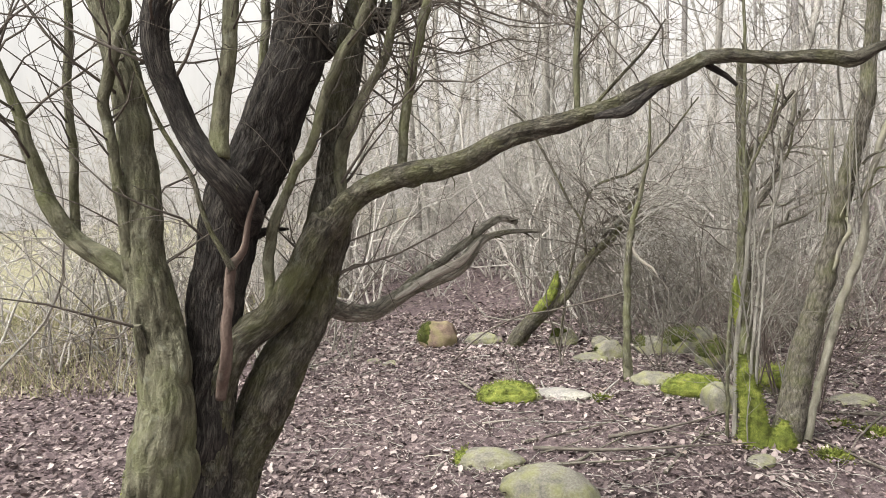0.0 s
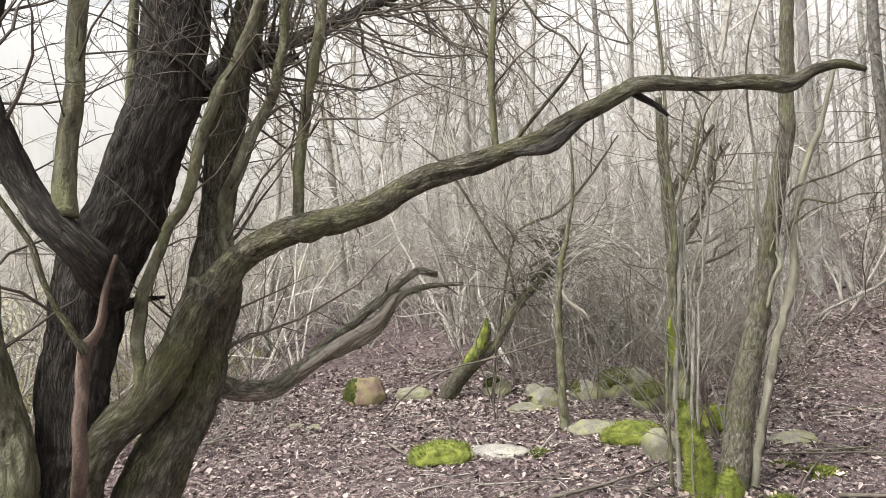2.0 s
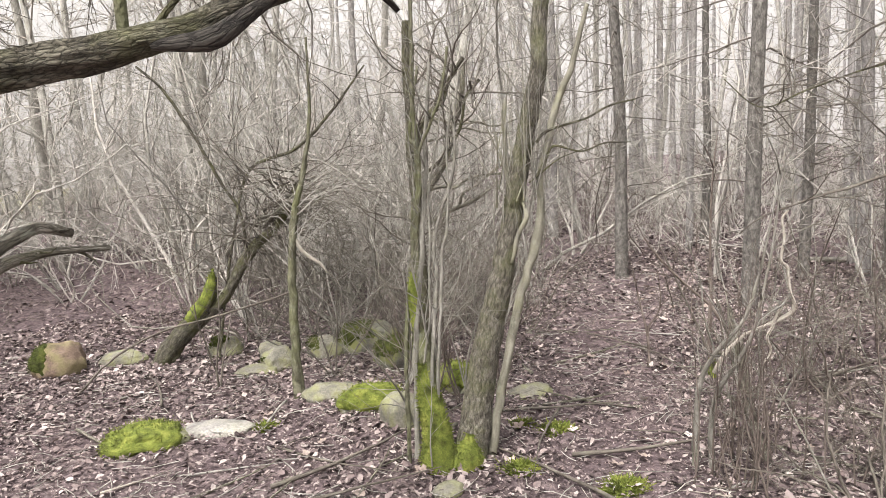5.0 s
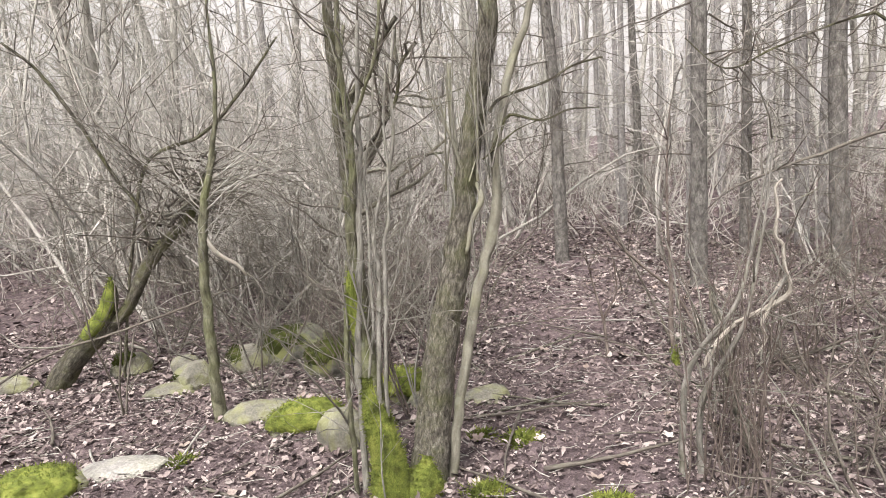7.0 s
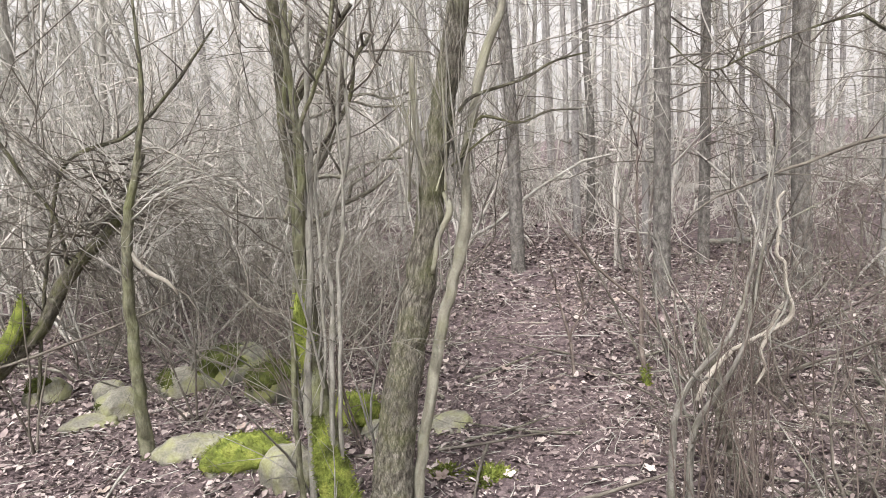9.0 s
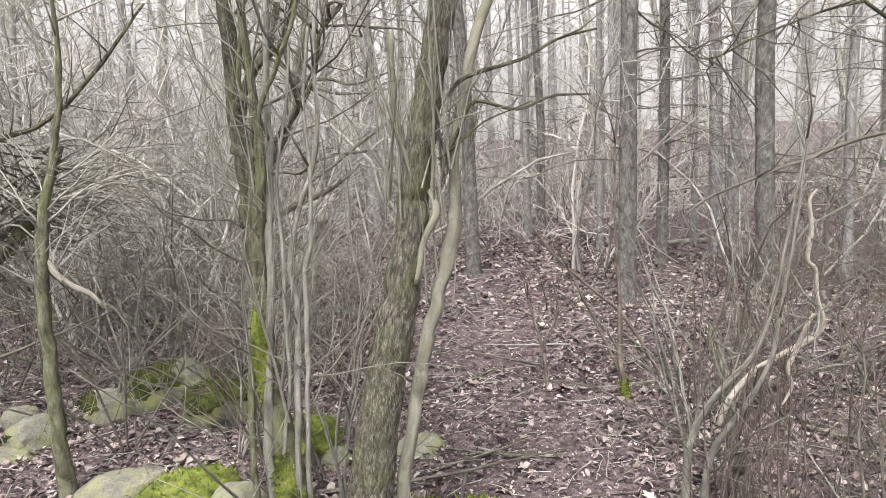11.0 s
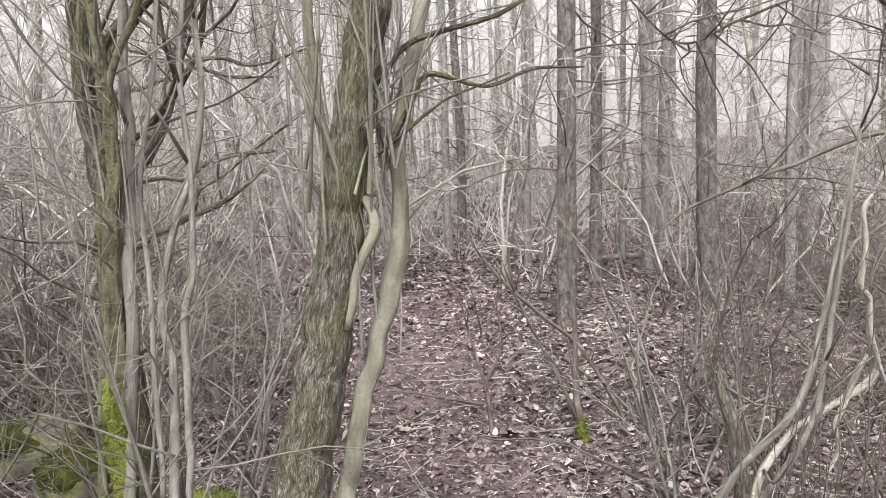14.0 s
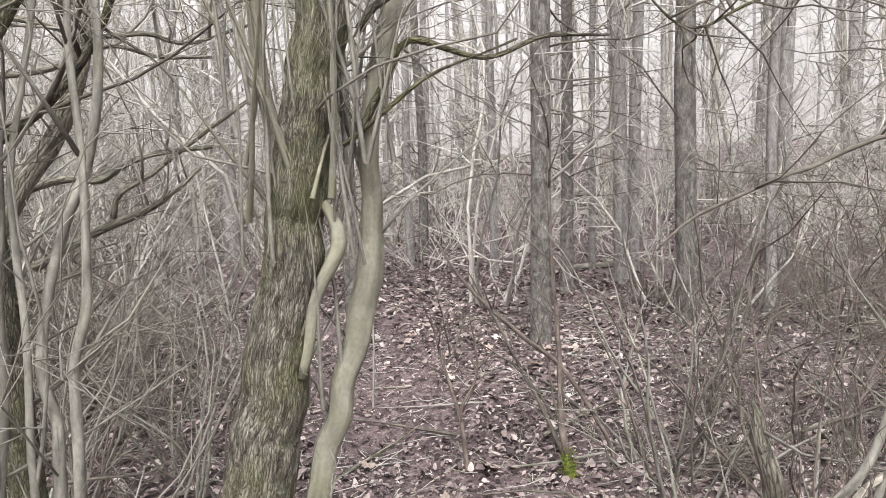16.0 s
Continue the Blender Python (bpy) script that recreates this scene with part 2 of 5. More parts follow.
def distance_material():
    """Far woods with the distance haze painted in as glow, paler towards the treetops."""
    m, ns, ls, b = material("far woods with painted haze", 1.0)
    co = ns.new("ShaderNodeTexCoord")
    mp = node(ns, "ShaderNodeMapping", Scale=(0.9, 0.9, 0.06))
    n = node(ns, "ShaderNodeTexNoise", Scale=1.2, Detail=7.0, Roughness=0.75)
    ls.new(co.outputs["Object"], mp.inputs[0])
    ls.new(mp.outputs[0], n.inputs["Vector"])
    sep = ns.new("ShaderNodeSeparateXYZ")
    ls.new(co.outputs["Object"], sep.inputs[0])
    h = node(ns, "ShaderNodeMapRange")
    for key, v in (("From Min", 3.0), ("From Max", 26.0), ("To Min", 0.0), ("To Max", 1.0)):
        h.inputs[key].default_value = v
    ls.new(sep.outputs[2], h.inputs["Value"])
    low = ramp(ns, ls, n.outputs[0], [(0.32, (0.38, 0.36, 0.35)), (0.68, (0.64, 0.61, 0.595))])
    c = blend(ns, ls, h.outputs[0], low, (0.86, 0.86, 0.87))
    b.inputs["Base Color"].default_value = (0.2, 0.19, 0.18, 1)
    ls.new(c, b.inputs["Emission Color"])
    # Self-glow stands in for bright haze and sky light.
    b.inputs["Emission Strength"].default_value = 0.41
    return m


far_woods = distance_material()


# ---------------------------------------------------------------- mesh tools
LATTICE = np.random.default_rng(7).random((128, 128))


def vnoise(u, v):
    """Smooth value noise in -1..1, repeating every 128 cells."""
    u, v = np.asarray(u, float), np.asarray(v, float)
    i, j = np.floor(u).astype(int), np.floor(v).astype(int)
    f, g = u - i, v - j
    f, g = f * f * (3 - 2 * f), g * g * (3 - 2 * g)
    a = LATTICE[i % 128, j % 128] * (1 - f) + LATTICE[(i + 1) % 128, j % 128] * f
    b = LATTICE[i % 128, (j + 1) % 128] * (1 - f) + LATTICE[(i + 1) % 128, (j + 1) % 128] * f
    return 2 * (a * (1 - g) + b * g) - 1


def smooth(a, b, x):
    t = np.clip((np.asarray(x, float) - a) / (b - a), 0, 1)
    return t * t * (3 - 2 * t)


def ground_z(x, y):
    """Height of the ground: level clearing, a low bank where the pines begin."""
    x, y = np.asarray(x, float), np.asarray(y, float)
    s = 0.75 * x + 0.66 * y
    z = 0.13 * smooth(6.2, 7.6, s)
    near = 1 - smooth(12, 30, np.hypot(x - 2, y - 4))
    z = z + 0.03 * vnoise(x * 0.8 + 9, y * 0.8 + 3) * near + 0.012 * vnoise(x * 3.1, y * 3.1 + 20) + 0.008 * vnoise(x * 9 + 5, y * 9)
    return z + 0.25 * vnoise(x * 0.05, y * 0.05) * (1 - near)


def spline(ctrl, step):
    c = np.array(ctrl, float)
    if len(c) == 2:
        c = np.array([c[0], (c[0] + c[1]) / 2, c[1]])
    e = np.vstack([2 * c[0] - c[1], c, 2 * c[-1] - c[-2]])
    e[:, 3] = np.abs(e[:, 3])
    out = []
    for i in range(1, len(e) - 2):
        n = max(2, int(np.linalg.norm(e[i + 1, :3] - e[i, :3]) / step))
        t = np.linspace(0, 1, n, endpoint=False)[:, None]
        p0, p1, p2, p3 = e[i - 1], e[i], e[i + 1], e[i + 2]
        out.append(0.5 * (2 * p1 + (p2 - p0) * t + (2 * p0 - 5 * p1 + 4 * p2 - p3) * t * t + (3 * p1 - p0 - 3 * p2 + p3) * t ** 3))
    return np.vstack(out + [c[-1:]])


def tube(path, k, bump=0.0, fur=0.0, seed=0.0):
    """A closed tube along rows of x, y, z, radius: vertices, quads, UVs in metres."""
    p, r = path[:, :3], np.maximum(path[:, 3], 0.0006)
    n = len(p)
    d = np.gradient(p, axis=0)
    d /= np.linalg.norm(d, axis=1)[:, None] + 1e-9
    side = np.cross(d[0], (0.31, 0.77, 0.56))
    sides = np.empty((n, 3))
    for i in range(n):
        side = side - d[i] * np.dot(side, d[i])
        side = side / (np.linalg.norm(side) + 1e-9)
        sides[i] = side
    up = np.cross(d, sides)
    run = np.concatenate([[0], np.cumsum(np.linalg.norm(np.diff(p, axis=0), axis=1))])
    a = np.linspace(0, 2 * np.pi, k, endpoint=False)
    rad = np.repeat(r[:, None], k, 1)
    if bump or fur:
        ca, sa = np.cos(a)[None, :], np.sin(a)[None, :]
        vv = run[:, None]
        lump = vnoise(ca * 1.3 + vv * 5 + seed, sa * 1.3 + vv * 4 + seed * 1.7) + 0.5 * vnoise(ca * 2.9 + vv * 13 + seed, sa * 2.9 - vv * 11)
        ridge = np.abs(vnoise(a[None, :] * 4.46 + 0.8 * np.sin(vv * 9 + seed), vv * 13 + seed)) + 0.6 * np.abs(vnoise(a[None, :] * 8.91 + 0.9 * np.sin(vv * 15), vv * 30 + seed))
        rad = rad * (1 + bump * lump + fur * (0.7 - 2.0 * (0.7 - ridge) ** 2))
    v = p[:, None, :] + rad[..., None] * (np.cos(a)[None, :, None] * sides[:, None, :] + np.sin(a)[None, :, None] * up[:, None, :])
    verts = np.vstack([v.reshape(-1, 3), p[:1], p[-1:]])
    i, j = np.meshgrid(np.arange(n - 1), np.arange(k), indexing="ij")
    i, j = i.ravel(), j.ravel()
    j2 = (j + 1) % k
    faces = np.stack([i * k + j, i * k + j2, (i + 1) * k + j2, (i + 1) * k + j], 1)
    arc = float(2 * np.pi * np.mean(r)) / k
    uv = np.stack([np.stack([j * arc, run[i]], 1), np.stack([(j + 1) * arc, run[i]], 1), np.stack([(j + 1) * arc, run[i + 1]], 1), np.stack([j * arc, run[i + 1]], 1)], 1)
    h = np.arange(0, k - 1, 2)
    ends = [np.stack([h * 0 + n * k, (h + 2) % k, h + 1, h], 1), np.stack([h * 0 + n * k + 1, (n - 1) * k + h, (n - 1) * k + h + 1, (n - 1) * k + (h + 2) % k], 1)]
    if k % 2 == 0:
        faces = np.vstack([faces, *ends])
        uv = np.concatenate([uv, np.zeros((2 * len(h), 4, 2))])
    return verts, faces, uv + seed % 1


def mesh_of(name, pieces, mat, smooth_faces=True):
    """One mesh from pieces (vertices, quads, UVs or None)."""
    vs, fs, us, off = [], [], [], 0
    for v, f, u in pieces:
        vs.append(v)
        fs.append(f + off)
        us.append(np.zeros((len(f), 4, 2)) if u is None else u)
        off += len(v)
    me = bpy.data.meshes.new(name)
    me.from_pydata(np.vstack(vs).tolist(), [], np.vstack(fs).tolist())
    layer = me.uv_layers.new(name="UVMap")
    layer.data.foreach_set("uv", np.concatenate(us).astype(np.float32).ravel())
    me.polygons.foreach_set("use_smooth", np.full(len(me.polygons), smooth_faces))
    me.materials.append(mat)
    me.update()
    return me


def part(name, mesh, parent, label="", kind=""):
    ob = new(name, mesh)
    ob.parent = parent
    return tagged(ob, label=label, kind=kind)


def thing(name, label, category, at=(0, 0, 0), group=""):
    ob = new(name)
    ob.empty_display_size = 0.1
    ob.location = at
    return tagged(ob, label=label, category=category, group=group)


GROWN = {}
GROW_SEED = [0.0]


def limb(owner, name, mat, ctrl, k=10, step=0.03, bump=0.1, fur=0.0, label=""):
    """A trunk, stem or branch through control points x, y, z, radius in the world."""
    GROW_SEED[0] += 3.7
    path = spline(ctrl, step)
    base = np.array(owner.location)
    wander = 0.12 * path[:, 3:4] * np.stack([vnoise(np.arange(len(path)) * step * 9 + GROW_SEED[0], np.full(len(path), q)) for q in (1.3, 5.1, 9.7)], 1)
    crook = np.minimum(0.4 * path[:, 3:4], 0.006) * np.stack([vnoise(np.arange(len(path)) * step * 17 + GROW_SEED[0], np.full(len(path), q)) for q in (2.3, 6.1, 8.7)], 1)
    path[:, :3] += wander + crook - base
    ob = part(name, mesh_of(name, [tube(path, k, bump, fur, GROW_SEED[0])], mat), owner, label)
    GROWN.setdefault(owner.name, []).append(path)
    return ob


def grow(rng, start, way, length, r0, levels, density, rise=0.04, wig=0.16, out=None, spread=(0.5, 1.15), seg=0.09, fine=0.0012):
    """A wandering twig with side twigs: rows of x, y, z, radius."""
    out = [] if out is None else out
    n = max(2 if levels == 0 else 3, int(length / seg))
    p, d = np.array(start, float), np.array(way, float)
    d /= np.linalg.norm(d)
    rows = [(*p, r0)]
    for i in range(n):
        d = d + rng.normal(0, wig, 3) + np.array((0, 0, rise))
        d /= np.linalg.norm(d)
        p = p + d * length / n
        rows.append((*p, max(r0 * (1 - 0.85 * (i + 1) / n), 0.45 * fine)))
    rows = np.array(rows)
    out.append(rows)
    if levels > 0:
        for _ in range(rng.poisson(density * length)):
            q = rng.uniform(0.12, 0.97)
            i = min(int(q * n), n - 1)
            a = rows[i, :3] + (rows[i + 1, :3] - rows[i, :3]) * (q * n - i)
            dd = rows[i + 1, :3] - rows[i, :3]
            dd /= np.linalg.norm(dd)
            side = np.cross(dd, rng.normal(size=3))
            side /= np.linalg.norm(side) + 1e-9
            ang = rng.uniform(*spread)
            grow(rng, a, dd * np.cos(ang) + side * np.sin(ang), length * rng.uniform(0.2, 0.5) * (1.15 - 0.7 * q), max(r0 * (1 - 0.8 * q) * 0.55, fine), levels - 1, density * 1.25, rise, wig * 1.15, out, spread, seg, fine)
    return out


def twigs(owner, name, mat, rng, count, length, radius, levels=2, density=9, reach=(0.2, 1.0), up=0.5, only=None, label="", wig=0.16):
    """Fine side twigs that grow out of the limbs of a tree, each spray a part."""
    paths = GROWN[owner.name]
    if only is not None:
        paths = [paths[i] for i in only]
    w = np.array([len(p) for p in paths], float)
    for _ in range(count):
        p = paths[rng.choice(len(paths), p=w / w.sum())]
        i = int(rng.uniform(*reach) * (len(p) - 2))
        d = p[i + 1, :3] - p[i, :3]
        d /= np.linalg.norm(d) + 1e-9
        side = np.cross(d, rng.normal(size=3))
        side /= np.linalg.norm(side) + 1e-9
        way = 0.5 * d + side + np.array((0, 0, up))
        rows = grow(rng, p[i, :3], way, length * rng.uniform(0.4, 1.3), radius * rng.uniform(0.6, 1.3), levels, density, wig=wig)
        part(name, mesh_of(name, [tube(r, 4 if q == 0 else 3, seed=q * 0.37) for q, r in enumerate(rows)], mat), owner, label)


# ---------------------------------------------------------------- ground and distance
def ground():
    def axis(lo, hi, step):
        mid = np.arange(lo, hi + step, step)
        out = step * np.cumsum(1.22 ** np.arange(1, 45))
        out = out[out < 900]
        return np.concatenate([lo - out[::-1], mid, hi + out])
    xs, ys = axis(-4.0, 8.0, 0.055), axis(0.0, 10.5, 0.055)
    gx, gy = np.meshgrid(xs, ys, indexing="ij")
    z = ground_z(gx, gy)
    clod = 0.022 * np.abs(vnoise(gx * 14, gy * 14 + 3)) + 0.012 * vnoise(gx * 23 + 11, gy * 23)
    z = z + clod * (1 - smooth(9, 14, np.hypot(gx - 2, gy - 5)))
    n, k = gx.shape
    i, j = np.meshgrid(np.arange(n - 1), np.arange(k - 1), indexing="ij")
    i, j = i.ravel(), j.ravel()
    f = np.stack([i * k + j, (i + 1) * k + j, (i + 1) * k + j + 1, i * k + j + 1], 1)
    ob = new("ground", mesh_of("ground", [(np.stack([gx, gy, z], -1).reshape(-1, 3), f, None)], earth))
    return tagged(ob, "damp purple-brown forest floor of trodden earth and leaf litter", "ground", kind="structure")


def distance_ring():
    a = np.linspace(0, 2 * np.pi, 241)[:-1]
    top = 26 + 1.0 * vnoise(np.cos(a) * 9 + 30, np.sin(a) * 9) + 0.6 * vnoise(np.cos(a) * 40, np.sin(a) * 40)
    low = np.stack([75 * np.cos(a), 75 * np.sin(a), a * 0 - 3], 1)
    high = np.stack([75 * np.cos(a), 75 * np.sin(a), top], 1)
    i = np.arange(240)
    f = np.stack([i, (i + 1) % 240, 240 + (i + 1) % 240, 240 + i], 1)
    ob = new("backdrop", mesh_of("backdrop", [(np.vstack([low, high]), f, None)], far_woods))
    return tagged(ob, "glowing backdrop of far woods with the haze painted in", "backdrop", kind="structure")


ground()
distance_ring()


# ---------------------------------------------------------------- the old leaning tree
old_tree = thing("old_tree", "old gnarled many-stemmed tree, dark furrowed bark, one long branch", "tree", (-0.2, 2.48, 0))
limb(old_tree, "trunk", bark_green, [(-0.28, 2.36, -0.06, 0.13), (-0.27, 2.37, 0.28, 0.105), (-0.25, 2.38, 0.59, 0.092), (-0.23, 2.39, 0.75, 0.085), (-0.21, 2.4, 0.9, 0.073), (-0.2, 2.41, 1.02, 0.062), (-0.23, 2.42, 1.18, 0.059), (-0.25, 2.43, 1.33, 0.054), (-0.26, 2.45, 1.49, 0.05), (-0.27, 2.46, 1.64, 0.047), (-0.28, 2.47, 1.8, 0.043), (-0.32, 2.48, 1.99, 0.038), (-0.36, 2.49, 2.13, 0.035), (-0.41, 2.5, 2.36, 0.028)], k=80, step=0.012, bump=0.11, fur=0.2)
limb(old_tree, "trunk", bark_dark, [(-0.2, 2.48, -0.06, 0.14), (-0.2, 2.49, 0.25, 0.115), (-0.2, 2.5, 0.54, 0.098), (-0.19, 2.52, 0.7, 0.09), (-0.16, 2.54, 0.92, 0.078), (-0.12, 2.55, 1.12, 0.072), (-0.08, 2.57, 1.31, 0.074), (-0.04, 2.59, 1.48, 0.082), (0.03, 2.61, 1.61, 0.082), (0.11, 2.63, 1.77, 0.076), (0.17, 2.65, 1.93, 0.071), (0.21, 2.66, 2.13, 0.069), (0.24, 2.68, 2.38, 0.058), (0.29, 2.7, 2.67, 0.05)], k=80, step=0.012, bump=0.11, fur=0.2)
limb(old_tree, "trunk", bark_old, [(-0.22, 2.58, -0.06, 0.14), (-0.21, 2.59, 0.22, 0.11), (-0.18, 2.6, 0.49, 0.094), (-0.12, 2.62, 0.66, 0.081), (-0.04, 2.64, 0.81, 0.073), (0.05, 2.65, 0.96, 0.068), (0.12, 2.67, 1.09, 0.064), (0.18, 2.69, 1.26, 0.062), (0.21, 2.71, 1.4, 0.062), (0.22, 2.73, 1.55, 0.041), (0.26, 2.75, 1.74, 0.04), (0.3, 2.76, 1.95, 0.04), (0.36, 2.78, 2.16, 0.04), (0.41, 2.8, 2.4, 0.035)], k=80, step=0.012, bump=0.11, fur=0.2)
limb(old_tree, "trunk", bark_old, [(-0.19, 2.5, -0.06, 0.1), (-0.19, 2.5, 0.22, 0.08), (-0.18, 2.5, 0.54, 0.065), (-0.15, 2.51, 0.73, 0.057), (-0.11, 2.53, 0.93, 0.049), (-0.05, 2.54, 1.05, 0.045), (0.04, 2.56, 1.12, 0.042), (0.13, 2.57, 1.22, 0.044), (0.19, 2.59, 1.33, 0.042), (0.24, 2.6, 1.42, 0.041)], k=80, step=0.012, bump=0.11, fur=0.2)
limb(old_tree, "stem", bark_dark, [(0.0, 2.57, 1.42, 0.045), (0.05, 2.45, 1.47, 0.042), (0.045, 2.37, 1.53, 0.037), (0.0, 2.34, 1.6, 0.035), (-0.05, 2.34, 1.67, 0.031), (-0.08, 2.33, 1.78, 0.03), (-0.1, 2.32, 1.9, 0.032), (-0.09, 2.31, 1.99, 0.031), (-0.05, 2.31, 2.1, 0.027), (-0.02, 2.3, 2.26, 0.021)], k=44, step=0.012, bump=0.11, fur=0.12)
limb(old_tree, "stem", bark_green, [(0.03, 2.35, 1.6, 0.025), (0.04, 2.36, 1.73, 0.023), (0.06, 2.37, 1.84, 0.022), (0.08, 2.38, 1.94, 0.02), (0.09, 2.39, 2.06, 0.02), (0.11, 2.4, 2.23, 0.017)], k=14, step=0.016, bump=0.14, fur=0.06)
limb(old_tree, "branch", bark_old, [(0.23, 2.6, 1.39, 0.0449), (0.33, 2.61, 1.48, 0.0326), (0.46, 2.62, 1.53, 0.0299), (0.62, 2.62, 1.56, 0.0264), (0.7, 2.63, 1.59, 0.0264), (0.81, 2.64, 1.64, 0.0255), (0.94, 2.65, 1.66, 0.0238), (1.1, 2.65, 1.71, 0.0211), (1.22, 2.66, 1.76, 0.0211), (1.31, 2.67, 1.8, 0.0194), (1.37, 2.68, 1.82, 0.0176), (1.55, 2.68, 1.81, 0.015), (1.69, 2.69, 1.8, 0.0176), (1.75, 2.7, 1.79, 0.0185), (1.82, 2.7, 1.82, 0.0123), (1.89, 2.7, 1.83, 0.0106), (1.95, 2.7, 1.81, 0.0062)], k=44, step=0.012, bump=0.17, fur=0.22)
limb(old_tree, "branch", bark_grey, [(0.15, 2.8, 1.13, 0.0344), (0.21, 2.84, 1.09, 0.0279), (0.3, 2.89, 1.09, 0.0271), (0.38, 2.93, 1.13, 0.0246), (0.49, 2.98, 1.18, 0.0221), (0.59, 3.02, 1.22, 0.0221), (0.65, 3.06, 1.29, 0.0164), (0.72, 3.11, 1.32, 0.0098), (0.87, 3.15, 1.32, 0.0049)], k=44, step=0.012, bump=0.18, fur=0.2)
limb(old_tree, "branch", bark_grey, [(0.34, 2.95, 1.11, 0.017), (0.45, 3.0, 1.2, 0.014), (0.54, 3.05, 1.25, 0.015), (0.63, 3.1, 1.31, 0.015), (0.69, 3.15, 1.36, 0.015), (0.73, 3.2, 1.37, 0.013), (0.78, 3.25, 1.35, 0.01)], k=14, step=0.016, bump=0.14, fur=0.06)
limb(old_tree, "branch", bark_green, [(-0.31, 2.5, 1.25, 0.0333), (-0.42, 2.49, 1.34, 0.0285), (-0.5, 2.47, 1.41, 0.0256), (-0.55, 2.46, 1.51, 0.0228), (-0.58, 2.44, 1.64, 0.019), (-0.6, 2.43, 1.78, 0.0152), (-0.64, 2.41, 1.91, 0.0114), (-0.72, 2.4, 2.07, 0.0085)], k=44, step=0.012, bump=0.16, fur=0.18)
limb(old_tree, "sprout", bark_green, [(-0.51, 2.5, 1.41, 0.013), (-0.49, 2.5, 1.6, 0.012), (-0.49, 2.5, 1.81, 0.012), (-0.47, 2.5, 2.03, 0.011), (-0.45, 2.5, 2.25, 0.01)], k=14, step=0.016, bump=0.14, fur=0.06)
limb(old_tree, "stem", bark_green, [(-0.27, 2.38, 1.31, 0.014), (-0.28, 2.38, 1.52, 0.014), (-0.3, 2.38, 1.7, 0.016), (-0.3, 2.38, 1.79, 0.016), (-0.25, 2.38, 1.92, 0.016), (-0.22, 2.38, 2.03, 0.016), (-0.2, 2.38, 2.2, 0.013)], k=14, step=0.016, bump=0.14, fur=0.06)
limb(old_tree, "stem", bark_red, [(-0.06, 2.44, 0.93, 0.015), (0.0, 2.36, 1.07, 0.0158), (0.01, 2.37, 1.2, 0.015), (0.03, 2.38, 1.31, 0.0135), (0.06, 2.38, 1.35, 0.0098), (0.09, 2.39, 1.45, 0.0067), (0.11, 2.4, 1.51, 0.0045)], k=14, step=0.016, bump=0.14, fur=0.06)
limb(old_tree, "stem", bark_old, [(0.04, 2.36, 1.3, 0.0098), (-0.01, 2.35, 1.41, 0.0067), (-0.05, 2.34, 1.56, 0.0067), (-0.12, 2.32, 1.71, 0.006), (-0.16, 2.31, 1.84, 0.0045), (-0.19, 2.3, 1.94, 0.0038)], k=8, step=0.02, bump=0.12, fur=0)
limb(old_tree, "stub", bark_dark, [(-0.05, 2.6, 1.38, 0.022), (-0.01, 2.63, 1.38, 0.017), (0.03, 2.67, 1.39, 0.01), (0.08, 2.7, 1.39, 0.004)], k=14, step=0.016, bump=0.14, fur=0.06)
limb(old_tree, "stem", bark_green, [(0.06, 2.55, 1.18, 0.016), (0.07, 2.56, 1.35, 0.016), (0.14, 2.57, 1.53, 0.014), (0.21, 2.58, 1.64, 0.014), (0.28, 2.58, 1.82, 0.015), (0.38, 2.59, 1.99, 0.013), (0.46, 2.6, 2.16, 0.01)], k=14, step=0.016, bump=0.14, fur=0.06)
limb(old_tree, "stem", bark_green, [(0.25, 2.7, 1.45, 0.022), (0.26, 2.7, 1.6, 0.02), (0.33, 2.7, 1.75, 0.017), (0.41, 2.7, 1.88, 0.015), (0.46, 2.7, 2.03, 0.013), (0.49, 2.7, 2.22, 0.011)], k=14, step=0.016, bump=0.14, fur=0.06)
limb(old_tree, "sprout", bark_green, [(0.45, 2.7, 1.54, 0.015), (0.47, 2.7, 1.71, 0.015), (0.51, 2.7, 1.88, 0.014), (0.56, 2.7, 2.05, 0.015), (0.6, 2.7, 2.25, 0.011)], k=14, step=0.016, bump=0.14, fur=0.06)
limb(old_tree, "branch", bark_dark, [(0.18, 2.8, 1.93, 0.03), (0.27, 2.9, 2.05, 0.028), (0.4, 3.0, 2.11, 0.024), (0.56, 3.1, 2.19, 0.018), (0.69, 3.2, 2.28, 0.016), (0.9, 3.3, 2.32, 0.015), (1.17, 3.4, 2.36, 0.009)], k=44, step=0.012, bump=0.11, fur=0.12)
limb(old_tree, "branch", bark_dark, [(0.18, 2.8, 1.94, 0.021), (0.31, 2.87, 2.01, 0.018), (0.39, 2.93, 2.04, 0.012), (0.43, 3.0, 2.07, 0.008)], k=14, step=0.016, bump=0.14, fur=0.06)
limb(old_tree, "stem", bark_green, [(-0.01, 2.7, 1.61, 0.014), (-0.01, 2.72, 1.73, 0.013), (0.01, 2.75, 1.91, 0.013), (0.03, 2.78, 2.09, 0.014), (0.04, 2.8, 2.29, 0.012)], k=14, step=0.016, bump=0.14, fur=0.06)
limb(old_tree, "sprout", bark_green, [(0.99, 2.69, 1.68, 0.01), (0.99, 2.69, 1.85, 0.01), (1.01, 2.69, 2.01, 0.009), (1.03, 2.69, 2.18, 0.007)], k=8, step=0.02, bump=0.12, fur=0)
